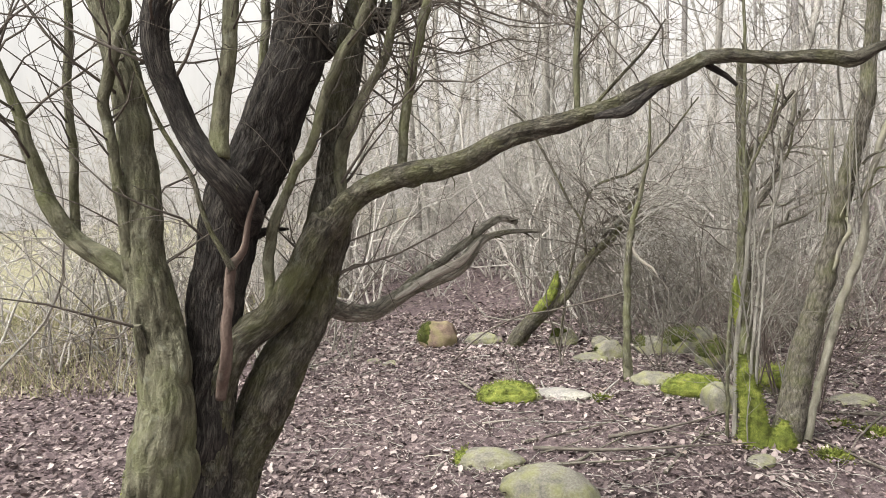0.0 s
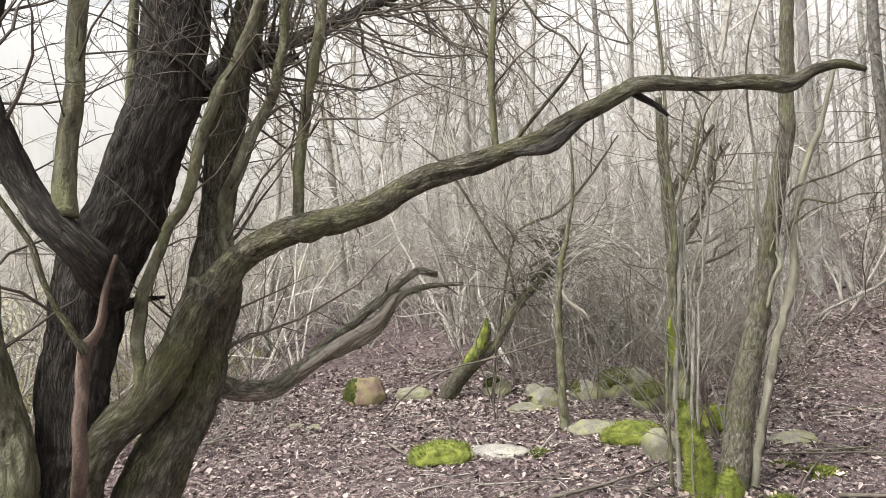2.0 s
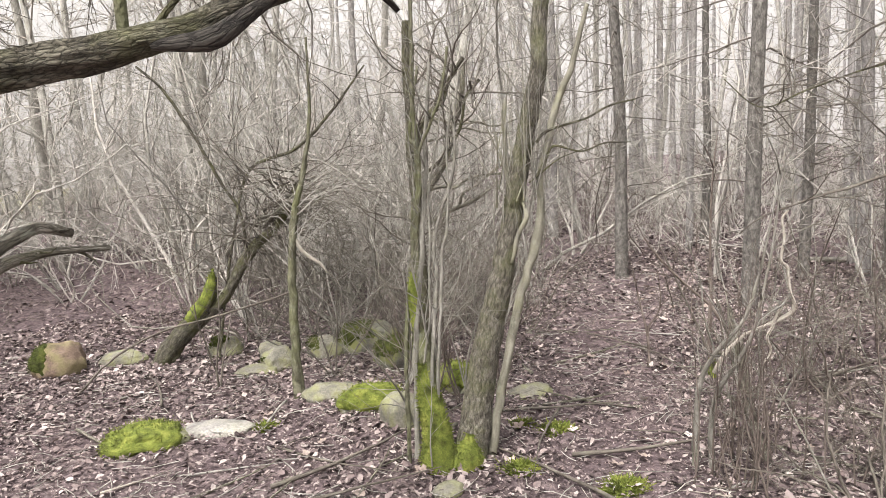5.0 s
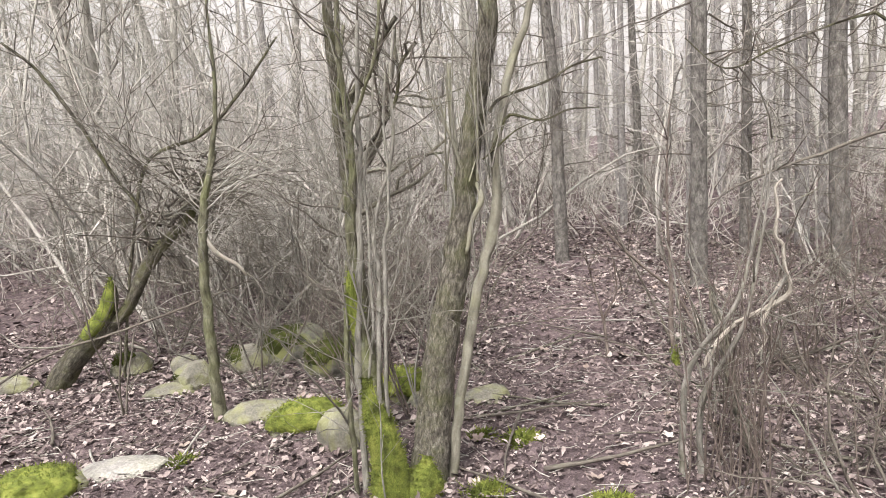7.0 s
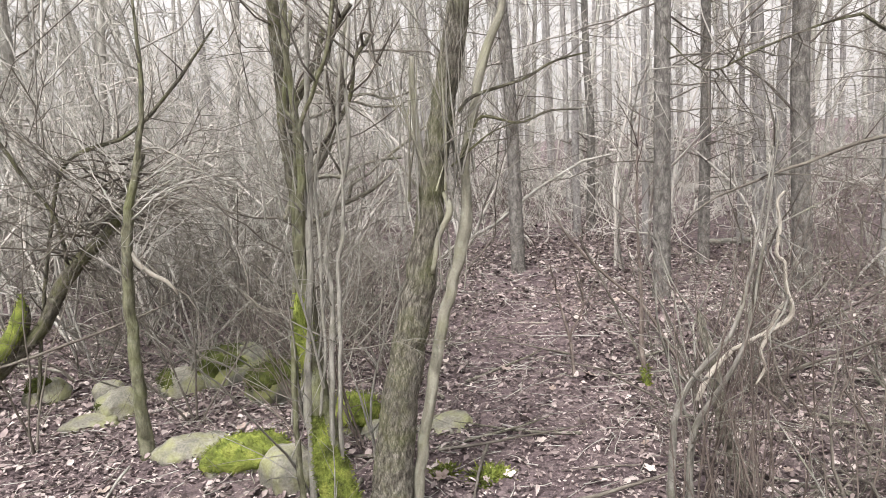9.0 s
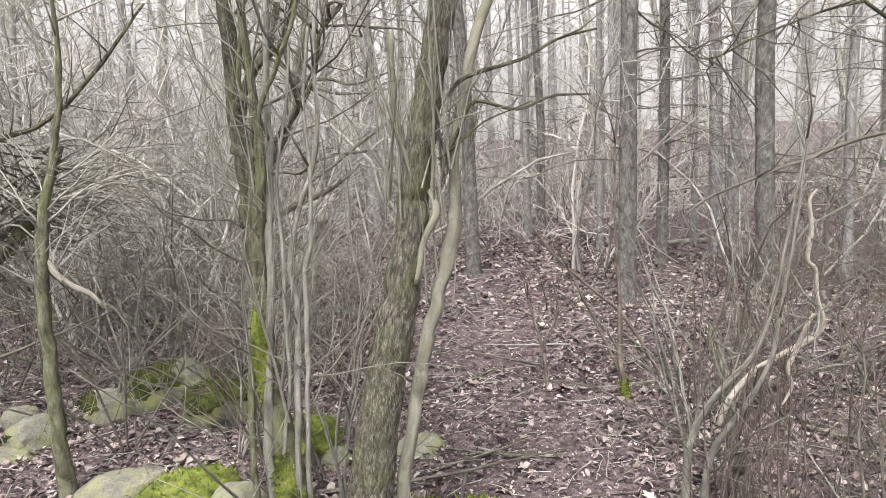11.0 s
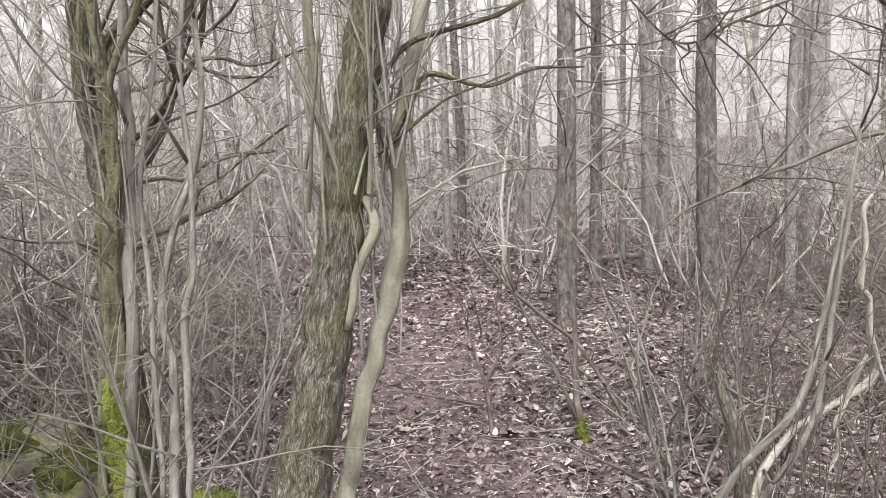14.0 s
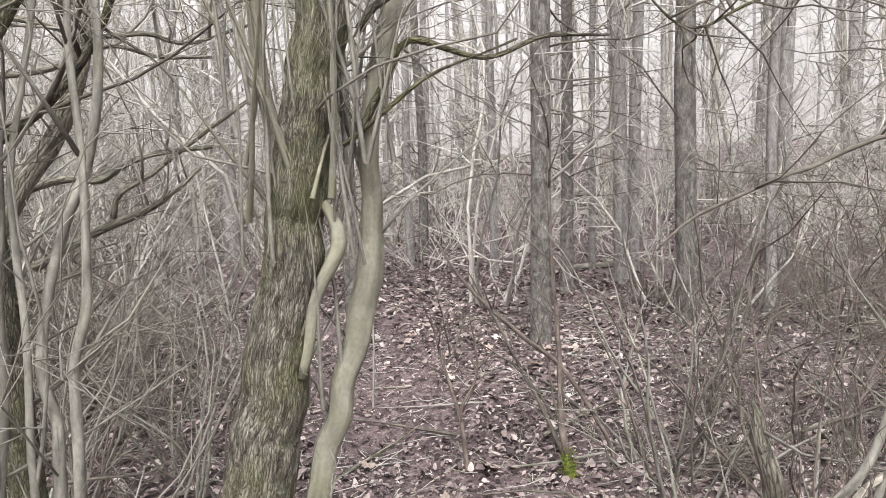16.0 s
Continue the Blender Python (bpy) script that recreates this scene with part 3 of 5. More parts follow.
limb(old_tree, "twig", bark_old, [(1.03, 2.67, 1.7, 0.006), (1.11, 2.63, 1.78, 0.005), (1.18, 2.59, 1.85, 0.004), (1.22, 2.55, 1.91, 0.002)], k=8, step=0.02, bump=0.12, fur=0)
limb(old_tree, "stub", bark_dark, [(1.36, 2.7, 1.81, 0.011), (1.41, 2.7, 1.77, 0.008), (1.44, 2.7, 1.74, 0.005)], k=8, step=0.02, bump=0.12, fur=0)
limb(old_tree, "stub", bark_old, [(-0.23, 2.37, 0.97, 0.02), (-0.24, 2.36, 1.07, 0.015), (-0.24, 2.35, 1.13, 0.013), (-0.24, 2.34, 1.16, 0.01)], k=14, step=0.016, bump=0.14, fur=0.06)
rng = np.random.default_rng(11)
twigs(old_tree, "twig", bark_dim, rng, 120, 0.55, 0.005, levels=2, density=10, reach=(0.45, 1.0), up=0.25, only=[0, 1, 2, 4, 9, 18, 19], wig=0.2)
twigs(old_tree, "twig", bark_dim, rng, 90, 0.4, 0.003, levels=1, density=9, reach=(0.25, 1.0), up=0.4, only=[5, 10, 11, 15, 16, 17, 20, 21], wig=0.28)
twigs(old_tree, "twig", bark_dim, rng, 90, 0.9, 0.0045, levels=2, density=9, reach=(0.1, 1.0), up=-0.1, only=[18, 19], wig=0.3)

for which, count in (([6], 16), ([7, 8], 10), ([0, 1, 2], 22), ([9, 4], 8)):
    twigs(old_tree, "spur", bark_old, rng, count, 0.07, 0.005, levels=1, density=14, reach=(0.1, 0.98), up=0.1, only=which, wig=0.3)


def moss_sheath(owner, ctrl, rng, name="moss", facing=None, blades=900):
    """A lumpy moss coat on one side of a stem, bristling with short blades."""
    path = spline(ctrl, 0.02)
    base = np.array(owner.location)
    path[:, :3] -= base
    v, f, u = tube(path, 22, 0.16, 0.12, rng.uniform(0, 50))
    pieces = [(v, f, u)]
    k, n = 22, len(path)
    pick = rng.integers(0, n * k, blades)
    tip = v[pick]
    axis = path[pick // k, :3]
    outw = tip - axis
    outw /= np.linalg.norm(outw, axis=1)[:, None] + 1e-9
    side = np.cross(outw, rng.normal(size=(blades, 3)))
    side /= np.linalg.norm(side, axis=1)[:, None] + 1e-9
    h = rng.uniform(0.004, 0.013, (blades, 1))
    lean = rng.normal(0, 0.5, (blades, 3))
    q = np.stack([tip - outw * 0.004 - side * 0.003, tip - outw * 0.004 + side * 0.003, tip + (outw + lean) * h + side * 0.001, tip + (outw + lean) * h - side * 0.001], 1)
    pieces.append((q.reshape(-1, 3), np.arange(4 * blades).reshape(-1, 4), None))
    return part(name, mesh_of(name, pieces, moss_green), owner, "bright yellow-green moss coat")


moss_sheath(old_tree, [(-0.345, 2.34, 0.0, 0.06), (-0.33, 2.345, 0.3, 0.05), (-0.30, 2.35, 0.62, 0.035), (-0.285, 2.36, 0.8, 0.012)], rng)

limb(old_tree, "bare_wood", wood_pale, [(0.36, 2.9, 1.125, 0.009), (0.49, 2.955, 1.195, 0.014), (0.59, 3.0, 1.238, 0.013), (0.65, 3.035, 1.3, 0.005)], k=10, step=0.02, bump=0.3, label="pale stripped wood")
limb(old_tree, "bark_flake", bark_dark, [(1.03, 2.635, 1.672, 0.008), (1.11, 2.63, 1.678, 0.017), (1.17, 2.635, 1.715, 0.015), (1.24, 2.645, 1.765, 0.006)], k=10, step=0.02, bump=0.35, label="broken dark bark flake")
limb(old_tree, "knot", bark_old, [(0.44, 2.6, 1.52, 0.02), (0.5, 2.6, 1.53, 0.036), (0.56, 2.605, 1.545, 0.02)], k=16, step=0.015, bump=0.25, fur=0.1)

# ---------------------------------------------------------------- the twin-stemmed tree beside the path
twin_tree = thing("twin_tree", "slim two-stemmed tree with fissured grey bark, mossy foot and thin shoots", "tree", (2.05, 4.44, 0))
limb(twin_tree, "trunk", bark_fissured, [(2.15, 4.53, -0.06, 0.078), (2.22, 4.55, 0.34, 0.066), (2.29, 4.54, 0.64, 0.058), (2.35, 4.51, 0.9, 0.052), (2.4, 4.49, 1.15, 0.045), (2.44, 4.46, 1.41, 0.04), (2.5, 4.43, 1.7, 0.038), (2.53, 4.41, 1.89, 0.035), (2.55, 4.42, 2.1, 0.032), (2.58, 4.4, 2.6, 0.026), (2.62, 4.4, 3.2, 0.016)], k=96, step=0.01, bump=0.035, fur=0.13)
limb(twin_tree, "trunk", bark_green, [(2.01, 4.53, -0.05, 0.08), (2.0, 4.56, 0.2, 0.056), (1.98, 4.6, 0.43, 0.042), (1.97, 4.64, 0.68, 0.033), (1.97, 4.67, 0.93, 0.025), (1.98, 4.66, 1.15, 0.017), (2.0, 4.63, 1.4, 0.013), (1.99, 4.62, 1.76, 0.01), (2.0, 4.6, 2.2, 0.008), (1.98, 4.6, 2.8, 0.006)], k=36, step=0.012, bump=0.14, fur=0.1)
limb(twin_tree, "stem", bark_green, [(1.99, 4.64, 1.36, 0.009), (2.01, 4.62, 1.5, 0.008), (2.05, 4.56, 1.62, 0.007), (2.1, 4.52, 1.76, 0.006), (2.13, 4.5, 1.95, 0.006)], k=10, step=0.02, bump=0.12, fur=0)
limb(twin_tree, "stem", bark_smooth, [(2.24, 4.5, -0.05, 0.022), (2.3, 4.51, 0.25, 0.021), (2.37, 4.5, 0.57, 0.021), (2.41, 4.48, 0.75, 0.021), (2.46, 4.45, 0.93, 0.021), (2.51, 4.43, 1.1, 0.023), (2.52, 4.42, 1.24, 0.018), (2.53, 4.41, 1.4, 0.016), (2.59, 4.38, 1.66, 0.016), (2.66, 4.35, 1.84, 0.013), (2.72, 4.3, 2.1, 0.009)], k=28, step=0.015, bump=0.07, fur=0.05)
limb(twin_tree, "branch", bark_old, [(2.49, 4.41, 1.34, 0.006), (2.53, 4.38, 1.43, 0.006), (2.56, 4.35, 1.49, 0.006), (2.66, 4.28, 1.46, 0.004), (2.74, 4.22, 1.49, 0.004), (2.83, 4.15, 1.49, 0.002)], k=10, step=0.02, bump=0.12, fur=0)
limb(twin_tree, "branch", bark_old, [(2.5, 4.4, 1.51, 0.007), (2.54, 4.37, 1.56, 0.006), (2.67, 4.27, 1.6, 0.005), (2.76, 4.2, 1.65, 0.004), (2.85, 4.14, 1.67, 0.003)], k=10, step=0.02, bump=0.12, fur=0)
limb(twin_tree, "branch", bark_old, [(2.46, 4.41, 1.33, 0.004), (2.51, 4.36, 1.38, 0.004), (2.56, 4.31, 1.43, 0.003), (2.62, 4.25, 1.46, 0.002), (2.66, 4.21, 1.48, 0.002)], k=10, step=0.02, bump=0.12, fur=0)
limb(twin_tree, "stem", bark_smooth, [(2.375, 4.45, 0.96, 0.007), (2.395, 4.44, 1.05, 0.0095), (2.42, 4.43, 1.12, 0.0105), (2.45, 4.42, 1.18, 0.013), (2.445, 4.43, 1.22, 0.009), (2.435, 4.45, 1.25, 0.008), (2.42, 4.47, 1.29, 0.009), (2.42, 4.48, 1.32, 0.006)], k=10, step=0.02, bump=0.12, fur=0)
limb(twin_tree, "stem", bark_mid, [(1.9, 4.59, -0.04, 0.0144), (1.93, 4.61, 0.48, 0.0137), (1.95, 4.62, 0.7, 0.0131), (1.97, 4.63, 0.84, 0.0125), (2, 4.64, 1.03, 0.0119), (2.02, 4.66, 1.2, 0.0112), (2.05, 4.67, 1.42, 0.0106), (2.06, 4.69, 1.56, 0.01), (2.08, 4.7, 1.7, 0.0094), (2.11, 4.71, 1.91, 0.0087)], k=12, step=0.02, bump=0.2, fur=0.04)
limb(twin_tree, "stem", bark_green, [(1.87, 4.61, -0.04, 0.0103), (1.89, 4.64, 0.5, 0.0099), (1.93, 4.66, 0.84, 0.0094), (1.96, 4.68, 1.03, 0.009), (1.98, 4.69, 1.2, 0.0085), (2, 4.7, 1.36, 0.0081), (2.02, 4.71, 1.52, 0.0076), (2, 4.74, 1.56, 0.0072), (2.02, 4.74, 1.7, 0.0067), (2.06, 4.75, 1.9, 0.0063)], k=12, step=0.02, bump=0.2, fur=0.04)
limb(twin_tree, "stem", bark_mid, [(1.95, 4.54, -0.04, 0.0098), (1.99, 4.55, 0.47, 0.0093), (2.02, 4.57, 0.69, 0.0089), (2.05, 4.59, 0.91, 0.0085), (2.05, 4.61, 1.05, 0.0081), (2.08, 4.61, 1.18, 0.0076), (2.14, 4.59, 1.33, 0.0072), (2.17, 4.59, 1.47, 0.0068), (2.18, 4.61, 1.64, 0.0064), (2.22, 4.62, 1.86, 0.006)], k=12, step=0.02, bump=0.2, fur=0.04)
limb(twin_tree, "stem", bark_mid, [(1.98, 4.51, -0.04, 0.008), (2.02, 4.54, 0.49, 0.0076), (2.06, 4.56, 0.83, 0.0072), (2.08, 4.58, 1.02, 0.0067), (2.11, 4.58, 1.13, 0.0063), (2.13, 4.59, 1.33, 0.0059), (2.14, 4.62, 1.51, 0.0054), (2.18, 4.62, 1.73, 0.005)], k=12, step=0.02, bump=0.2, fur=0.04)
limb(twin_tree, "stem", bark_mid, [(1.93, 4.55, -0.04, 0.0069), (1.95, 4.58, 0.42, 0.0065), (2, 4.59, 0.69, 0.0061), (2.02, 4.61, 0.91, 0.0058), (2.04, 4.63, 1.1, 0.0054), (2.05, 4.65, 1.3, 0.005), (2.1, 4.65, 1.51, 0.0046), (2.13, 4.65, 1.7, 0.0043)], k=12, step=0.02, bump=0.2, fur=0.04)
limb(twin_tree, "stem", bark_smooth, [(2.43, 4.58, 1.72, 0.009), (2.42, 4.57, 1.63, 0.011), (2.41, 4.56, 1.52, 0.012), (2.41, 4.54, 1.41, 0.013), (2.41, 4.52, 1.32, 0.014), (2.4, 4.51, 1.22, 0.015), (2.39, 4.5, 1.14, 0.011)], k=16, step=0.02, bump=0.1, fur=0.03)
moss_sheath(twin_tree, [(1.99, 4.51, -0.03, 0.082), (1.985, 4.54, 0.2, 0.06), (1.965, 4.58, 0.38, 0.045), (1.96, 4.6, 0.5, 0.022)], rng, blades=2600)
moss_sheath(twin_tree, [(1.955, 4.63, 0.58, 0.006), (1.95, 4.64, 0.72, 0.026), (1.952, 4.65, 0.88, 0.022), (1.965, 4.66, 0.97, 0.005)], rng, blades=500)
moss_sheath(twin_tree, [(2.11, 4.47, -0.03, 0.075), (2.12, 4.47, 0.06, 0.066), (2.14, 4.48, 0.16, 0.02)], rng, blades=900)


def shoots(owner, rng, feet, count, height, radius, mat, name="shoot", spread=0.14, levels=1, density=5):
    for _ in range(count):
        x, y, z = feet[rng.integers(len(feet))]
        way = np.array((rng.normal(0, spread), rng.normal(0, spread), 1.0))
        rows = grow(rng, (x + rng.normal(0, 0.05) - owner.location[0], y + rng.normal(0, 0.05) - owner.location[1], z - owner.location[2]), way, height * rng.uniform(0.4, 1.2), radius * rng.uniform(0.5, 1.3), levels, density, rise=0.03, wig=0.055, spread=(0.3, 0.9))
        part(name, mesh_of(name, [tube(r, 5 if i == 0 else 3, seed=i * 0.37) for i, r in enumerate(rows)], mat), owner)


shoots(twin_tree, rng, [(1.97, 4.58, 0.3), (1.98, 4.58, 0.6), (1.97, 4.66, 0.9), (2.0, 4.64, 1.2), (2.02, 4.55, 0.05)], 16, 0.7, 0.0045, bark_mid, density=11, spread=0.09)
shoots(twin_tree, rng, [(2.42, 4.45, 1.15), (2.4, 4.48, 0.9), (2.5, 4.42, 1.3), (2.44, 4.46, 1.4)], 30, 0.7, 0.0038, bark_mid)
shoots(twin_tree, rng, [(2.41, 4.51, 1.3), (2.43, 4.5, 1.22), (2.46, 4.46, 1.25)], 16, 0.55, 0.005, bark_smooth, spread=0.3, density=4)
twigs(twin_tree, "twig", bark_mid, rng, 75, 0.5, 0.0035, levels=2, density=8, reach=(0.4, 1.0), up=0.3, wig=0.22)

# ---------------------------------------------------------------- shrubs and saplings that stand apart
vine_bush = thing("vine_bush", "bare tangled bush with pale bent dead branch and thin upright canes", "bush", (2.98, 3.9, 0))
arching_shrub = thing("arching_shrub", "bare shrub with long dark arching branches over the litter", "shrub", (4.75, 3.75, 0))
bent_shrub = thing("bent_shrub", "leaning mossy shrub with a broken trunk and long whips", "shrub", (0.6, 7.04, 0))
dark_tree = thing("small_tree", "small dark forked tree standing in the brush", "tree", (2.12, 5.08, 0))
post_sapling = thing("sapling", "straight greenish sapling with a pale broken twig", "sapling", (1.48, 5.82, 0))
limb(vine_bush, "stem", bark_mid, [(3.04, 4.0, -0.05, 0.016), (3.04, 4.0, 0.2, 0.014), (3.05, 3.98, 0.42, 0.012), (3.08, 3.91, 0.57, 0.01), (3.14, 3.82, 0.73, 0.008), (3.2, 3.79, 0.94, 0.005), (3.24, 3.76, 1.2, 0.003), (3.27, 3.74, 1.42, 0.0012)], k=12, step=0.03, bump=0.14, fur=0.03)
limb(vine_bush, "stem", bark_mid, [(3.1, 3.97, -0.05, 0.015), (3.1, 3.97, 0.2, 0.013), (3.11, 3.94, 0.38, 0.011), (3.14, 3.87, 0.52, 0.009), (3.18, 3.8, 0.69, 0.007), (3.24, 3.78, 0.98, 0.005), (3.27, 3.76, 1.25, 0.003), (3.3, 3.74, 1.5, 0.0012)], k=12, step=0.03, bump=0.14, fur=0.03)
limb(vine_bush, "stub", bark_grey, [(3.28, 4.08, 0.73, 0.003), (3.285, 4.075, 0.7, 0.011), (3.29, 4.07, 0.67, 0.017), (3.31, 4.06, 0.58, 0.022), (3.33, 4.05, 0.45, 0.023), (3.35, 4.03, 0.27, 0.022), (3.36, 4.02, 0.19, 0.022)], k=12, step=0.03, bump=0.14, fur=0.03)
limb(vine_bush, "dead_branch", wood_pale, [(3.285, 3.73, 1.18, 0.003), (3.262, 3.74, 1.15, 0.005), (3.268, 3.735, 1.07, 0.0055), (3.255, 3.74, 0.98, 0.006), (3.28, 3.73, 0.95, 0.0065), (3.288, 3.725, 0.86, 0.007), (3.305, 3.715, 0.8, 0.0075), (3.302, 3.717, 0.765, 0.009), (3.27, 3.74, 0.735, 0.009), (3.23, 3.77, 0.71, 0.008), (3.15, 3.83, 0.66, 0.007)], k=12, step=0.012, bump=0.26, fur=0.03)
limb(vine_bush, "dead_branch", wood_pale, [(3.28, 3.73, 0.82, 0.004), (3.26, 3.74, 0.78, 0.006), (3.24, 3.76, 0.71, 0.006), (3.22, 3.77, 0.66, 0.0055), (3.235, 3.765, 0.6, 0.005), (3.21, 3.78, 0.54, 0.003)], k=12, step=0.012, bump=0.14, fur=0.03)
limb(bent_shrub, "trunk", bark_old, [(0.56, 7.05, -0.02, 0.079), (0.69, 7.02, 0.18, 0.07), (0.87, 6.96, 0.35, 0.065), (0.98, 6.93, 0.52, 0.052), (1.01, 6.92, 0.66, 0.035)], k=12, step=0.03, bump=0.14, fur=0.03)
limb(bent_shrub, "stem", bark_old, [(0.62, 7.04, -0.0, 0.044), (0.81, 6.98, 0.24, 0.035), (1.07, 6.9, 0.49, 0.039), (1.23, 6.86, 0.75, 0.043), (1.35, 6.82, 0.9, 0.039), (1.52, 6.77, 1.04, 0.032), (1.66, 6.73, 1.29, 0.026), (1.73, 6.71, 1.46, 0.019)], k=12, step=0.03, bump=0.14, fur=0.03)
limb(bent_shrub, "stem", bark_old, [(1.27, 6.84, 0.75, 0.011), (1.25, 6.85, 1.12, 0.011), (1.13, 6.89, 1.36, 0.011), (0.96, 6.94, 1.74, 0.011), (0.78, 6.99, 2.06, 0.01), (0.63, 7.03, 2.21, 0.007)], k=12, step=0.03, bump=0.14, fur=0.03)
limb(bent_shrub, "stem", bark_old, [(0.96, 6.94, -0.22, 0.009), (1.06, 6.91, 0.36, 0.01), (1.19, 6.87, 0.97, 0.01), (1.34, 6.82, 1.43, 0.011), (1.67, 6.72, 1.57, 0.011), (1.93, 6.65, 1.81, 0.01), (2.19, 6.57, 2.14, 0.006)], k=12, step=0.03, bump=0.14, fur=0.03)
limb(bent_shrub, "stem", bark_dim, [(0.03, 6.54, -0.05, 0.007), (0.34, 6.45, 0.25, 0.007), (0.68, 6.35, 0.42, 0.007), (1.02, 6.25, 0.5, 0.007), (1.39, 6.14, 0.6, 0.006), (1.77, 6.03, 0.72, 0.003)], k=12, step=0.03, bump=0.14, fur=0.03)
limb(dark_tree, "trunk", bark_old, [(2.13, 5.08, -0.05, 0.08), (2.11, 5.08, 0.5, 0.037), (2.11, 5.08, 0.8, 0.034), (2.11, 5.08, 1.04, 0.032), (2.11, 5.08, 1.26, 0.031), (2.1, 5.09, 1.51, 0.029), (2.1, 5.09, 1.74, 0.026), (2.1, 5.09, 1.96, 0.023), (2.11, 5.08, 2.17, 0.018)], k=12, step=0.03, bump=0.14, fur=0.03)
limb(dark_tree, "stem", bark_old, [(2.11, 5.08, 1.45, 0.014), (2.14, 5.05, 1.63, 0.012), (2.24, 4.98, 1.73, 0.011), (2.28, 4.95, 1.85, 0.01), (2.35, 4.9, 1.96, 0.01)], k=12, step=0.03, bump=0.14, fur=0.03)
limb(dark_tree, "stem", bark_old, [(2.1, 5.09, 1.34, 0.01), (2.22, 5.0, 1.44, 0.009), (2.32, 4.93, 1.6, 0.008), (2.34, 4.89, 1.75, 0.007), (2.41, 4.85, 1.84, 0.008)], k=12, step=0.03, bump=0.14, fur=0.03)
limb(dark_tree, "branch", bark_grey, [(2.27, 5.59, 1.25, 0.014), (2.39, 5.49, 1.29, 0.011), (2.45, 5.43, 1.28, 0.01), (2.51, 5.38, 1.32, 0.008), (2.57, 5.33, 1.34, 0.007), (2.67, 5.23, 1.35, 0.005)], k=10, step=0.02, bump=0.2)
limb(dark_tree, "branch", bark_grey, [(2.46, 5.4, 1.18, 0.009), (2.48, 5.39, 1.24, 0.008), (2.55, 5.34, 1.29, 0.007), (2.64, 5.27, 1.37, 0.007), (2.71, 5.21, 1.43, 0.006), (2.77, 5.16, 1.48, 0.004)], k=10, step=0.02, bump=0.2)
limb(dark_tree, "branch", bark_grey, [(2.3, 5.53, 1.06, 0.013), (2.37, 5.47, 1.11, 0.012), (2.43, 5.42, 1.15, 0.011), (2.53, 5.34, 1.2, 0.009), (2.58, 5.29, 1.24, 0.008), (2.64, 5.25, 1.3, 0.005)], k=10, step=0.02, bump=0.2)
limb(dark_tree, "branch", bark_grey, [(2.3, 5.63, 1.56, 0.009), (2.4, 5.54, 1.57, 0.007), (2.51, 5.44, 1.62, 0.006), (2.61, 5.35, 1.59, 0.006), (2.7, 5.25, 1.58, 0.004)], k=10, step=0.02, bump=0.2)
limb(dark_tree, "branch", bark_grey, [(2.35, 5.62, 1.71, 0.008), (2.49, 5.47, 1.65, 0.007), (2.59, 5.38, 1.65, 0.006), (2.66, 5.3, 1.62, 0.005), (2.79, 5.19, 1.66, 0.003)], k=10, step=0.02, bump=0.2)
limb(dark_tree, "branch", bark_grey, [(2.15, 5.39, 1.11, 0.028), (2.23, 5.35, 1.26, 0.025), (2.3, 5.31, 1.36, 0.023), (2.35, 5.28, 1.46, 0.021), (2.38, 5.27, 1.55, 0.02), (2.41, 5.27, 1.67, 0.018), (2.45, 5.26, 1.79, 0.015), (2.48, 5.27, 1.98, 0.012)], k=16, step=0.015, bump=0.16, fur=0.08)
limb(dark_tree, "branch", bark_old, [(2.17, 5.36, 1.37, 0.02), (2.22, 5.36, 1.58, 0.019), (2.27, 5.34, 1.68, 0.018), (2.33, 5.3, 1.78, 0.016), (2.37, 5.3, 1.93, 0.012)], k=16, step=0.015, bump=0.16, fur=0.08)
limb(post_sapling, "stem", bark_green, [(1.48, 5.82, -0.0, 0.037), (1.48, 5.82, 0.39, 0.029), (1.49, 5.82, 0.76, 0.025), (1.52, 5.81, 1.05, 0.025), (1.54, 5.8, 1.19, 0.021), (1.61, 5.78, 1.43, 0.014)], k=12, step=0.03, bump=0.14, fur=0.03)
limb(post_sapling, "twig", wood_pale, [(1.52, 5.81, 1.03, 0.014), (1.58, 5.79, 0.92, 0.011), (1.66, 5.77, 0.86, 0.009), (1.7, 5.76, 0.79, 0.005)], k=12, step=0.03, bump=0.14, fur=0.03)
limb(arching_shrub, "branch", bark_dim, [(3.74, 4.55, 0.97, 0.003), (3.83, 4.48, 1.06, 0.005), (4.01, 4.34, 1.15, 0.006), (4.15, 4.24, 1.2, 0.0075), (4.31, 4.12, 1.27, 0.0085), (4.46, 4.0, 1.31, 0.01), (4.66, 3.85, 1.39, 0.011)], k=12, step=0.03, bump=0.14, fur=0.03)
limb(arching_shrub, "branch", bark_old, [(3.68, 4.6, 1.79, 0.003), (3.82, 4.49, 1.63, 0.004), (3.99, 4.36, 1.7, 0.005), (4.19, 4.21, 1.78, 0.005), (4.32, 4.11, 1.81, 0.007)], k=12, step=0.03, bump=0.14, fur=0.03)
limb(post_sapling, "stem", bark_green, [(1.59, 5.785, 1.36, 0.015), (1.66, 5.76, 1.7, 0.011), (1.68, 5.75, 2.2, 0.005)], k=8, bump=0.1)
limb(vine_bush, "stub", bark_grey, [(3.36, 4.02, 0.19, 0.022), (3.40, 4.0, 0.05, 0.024), (3.43, 3.98, -0.05, 0.026)], k=12, bump=0.14)
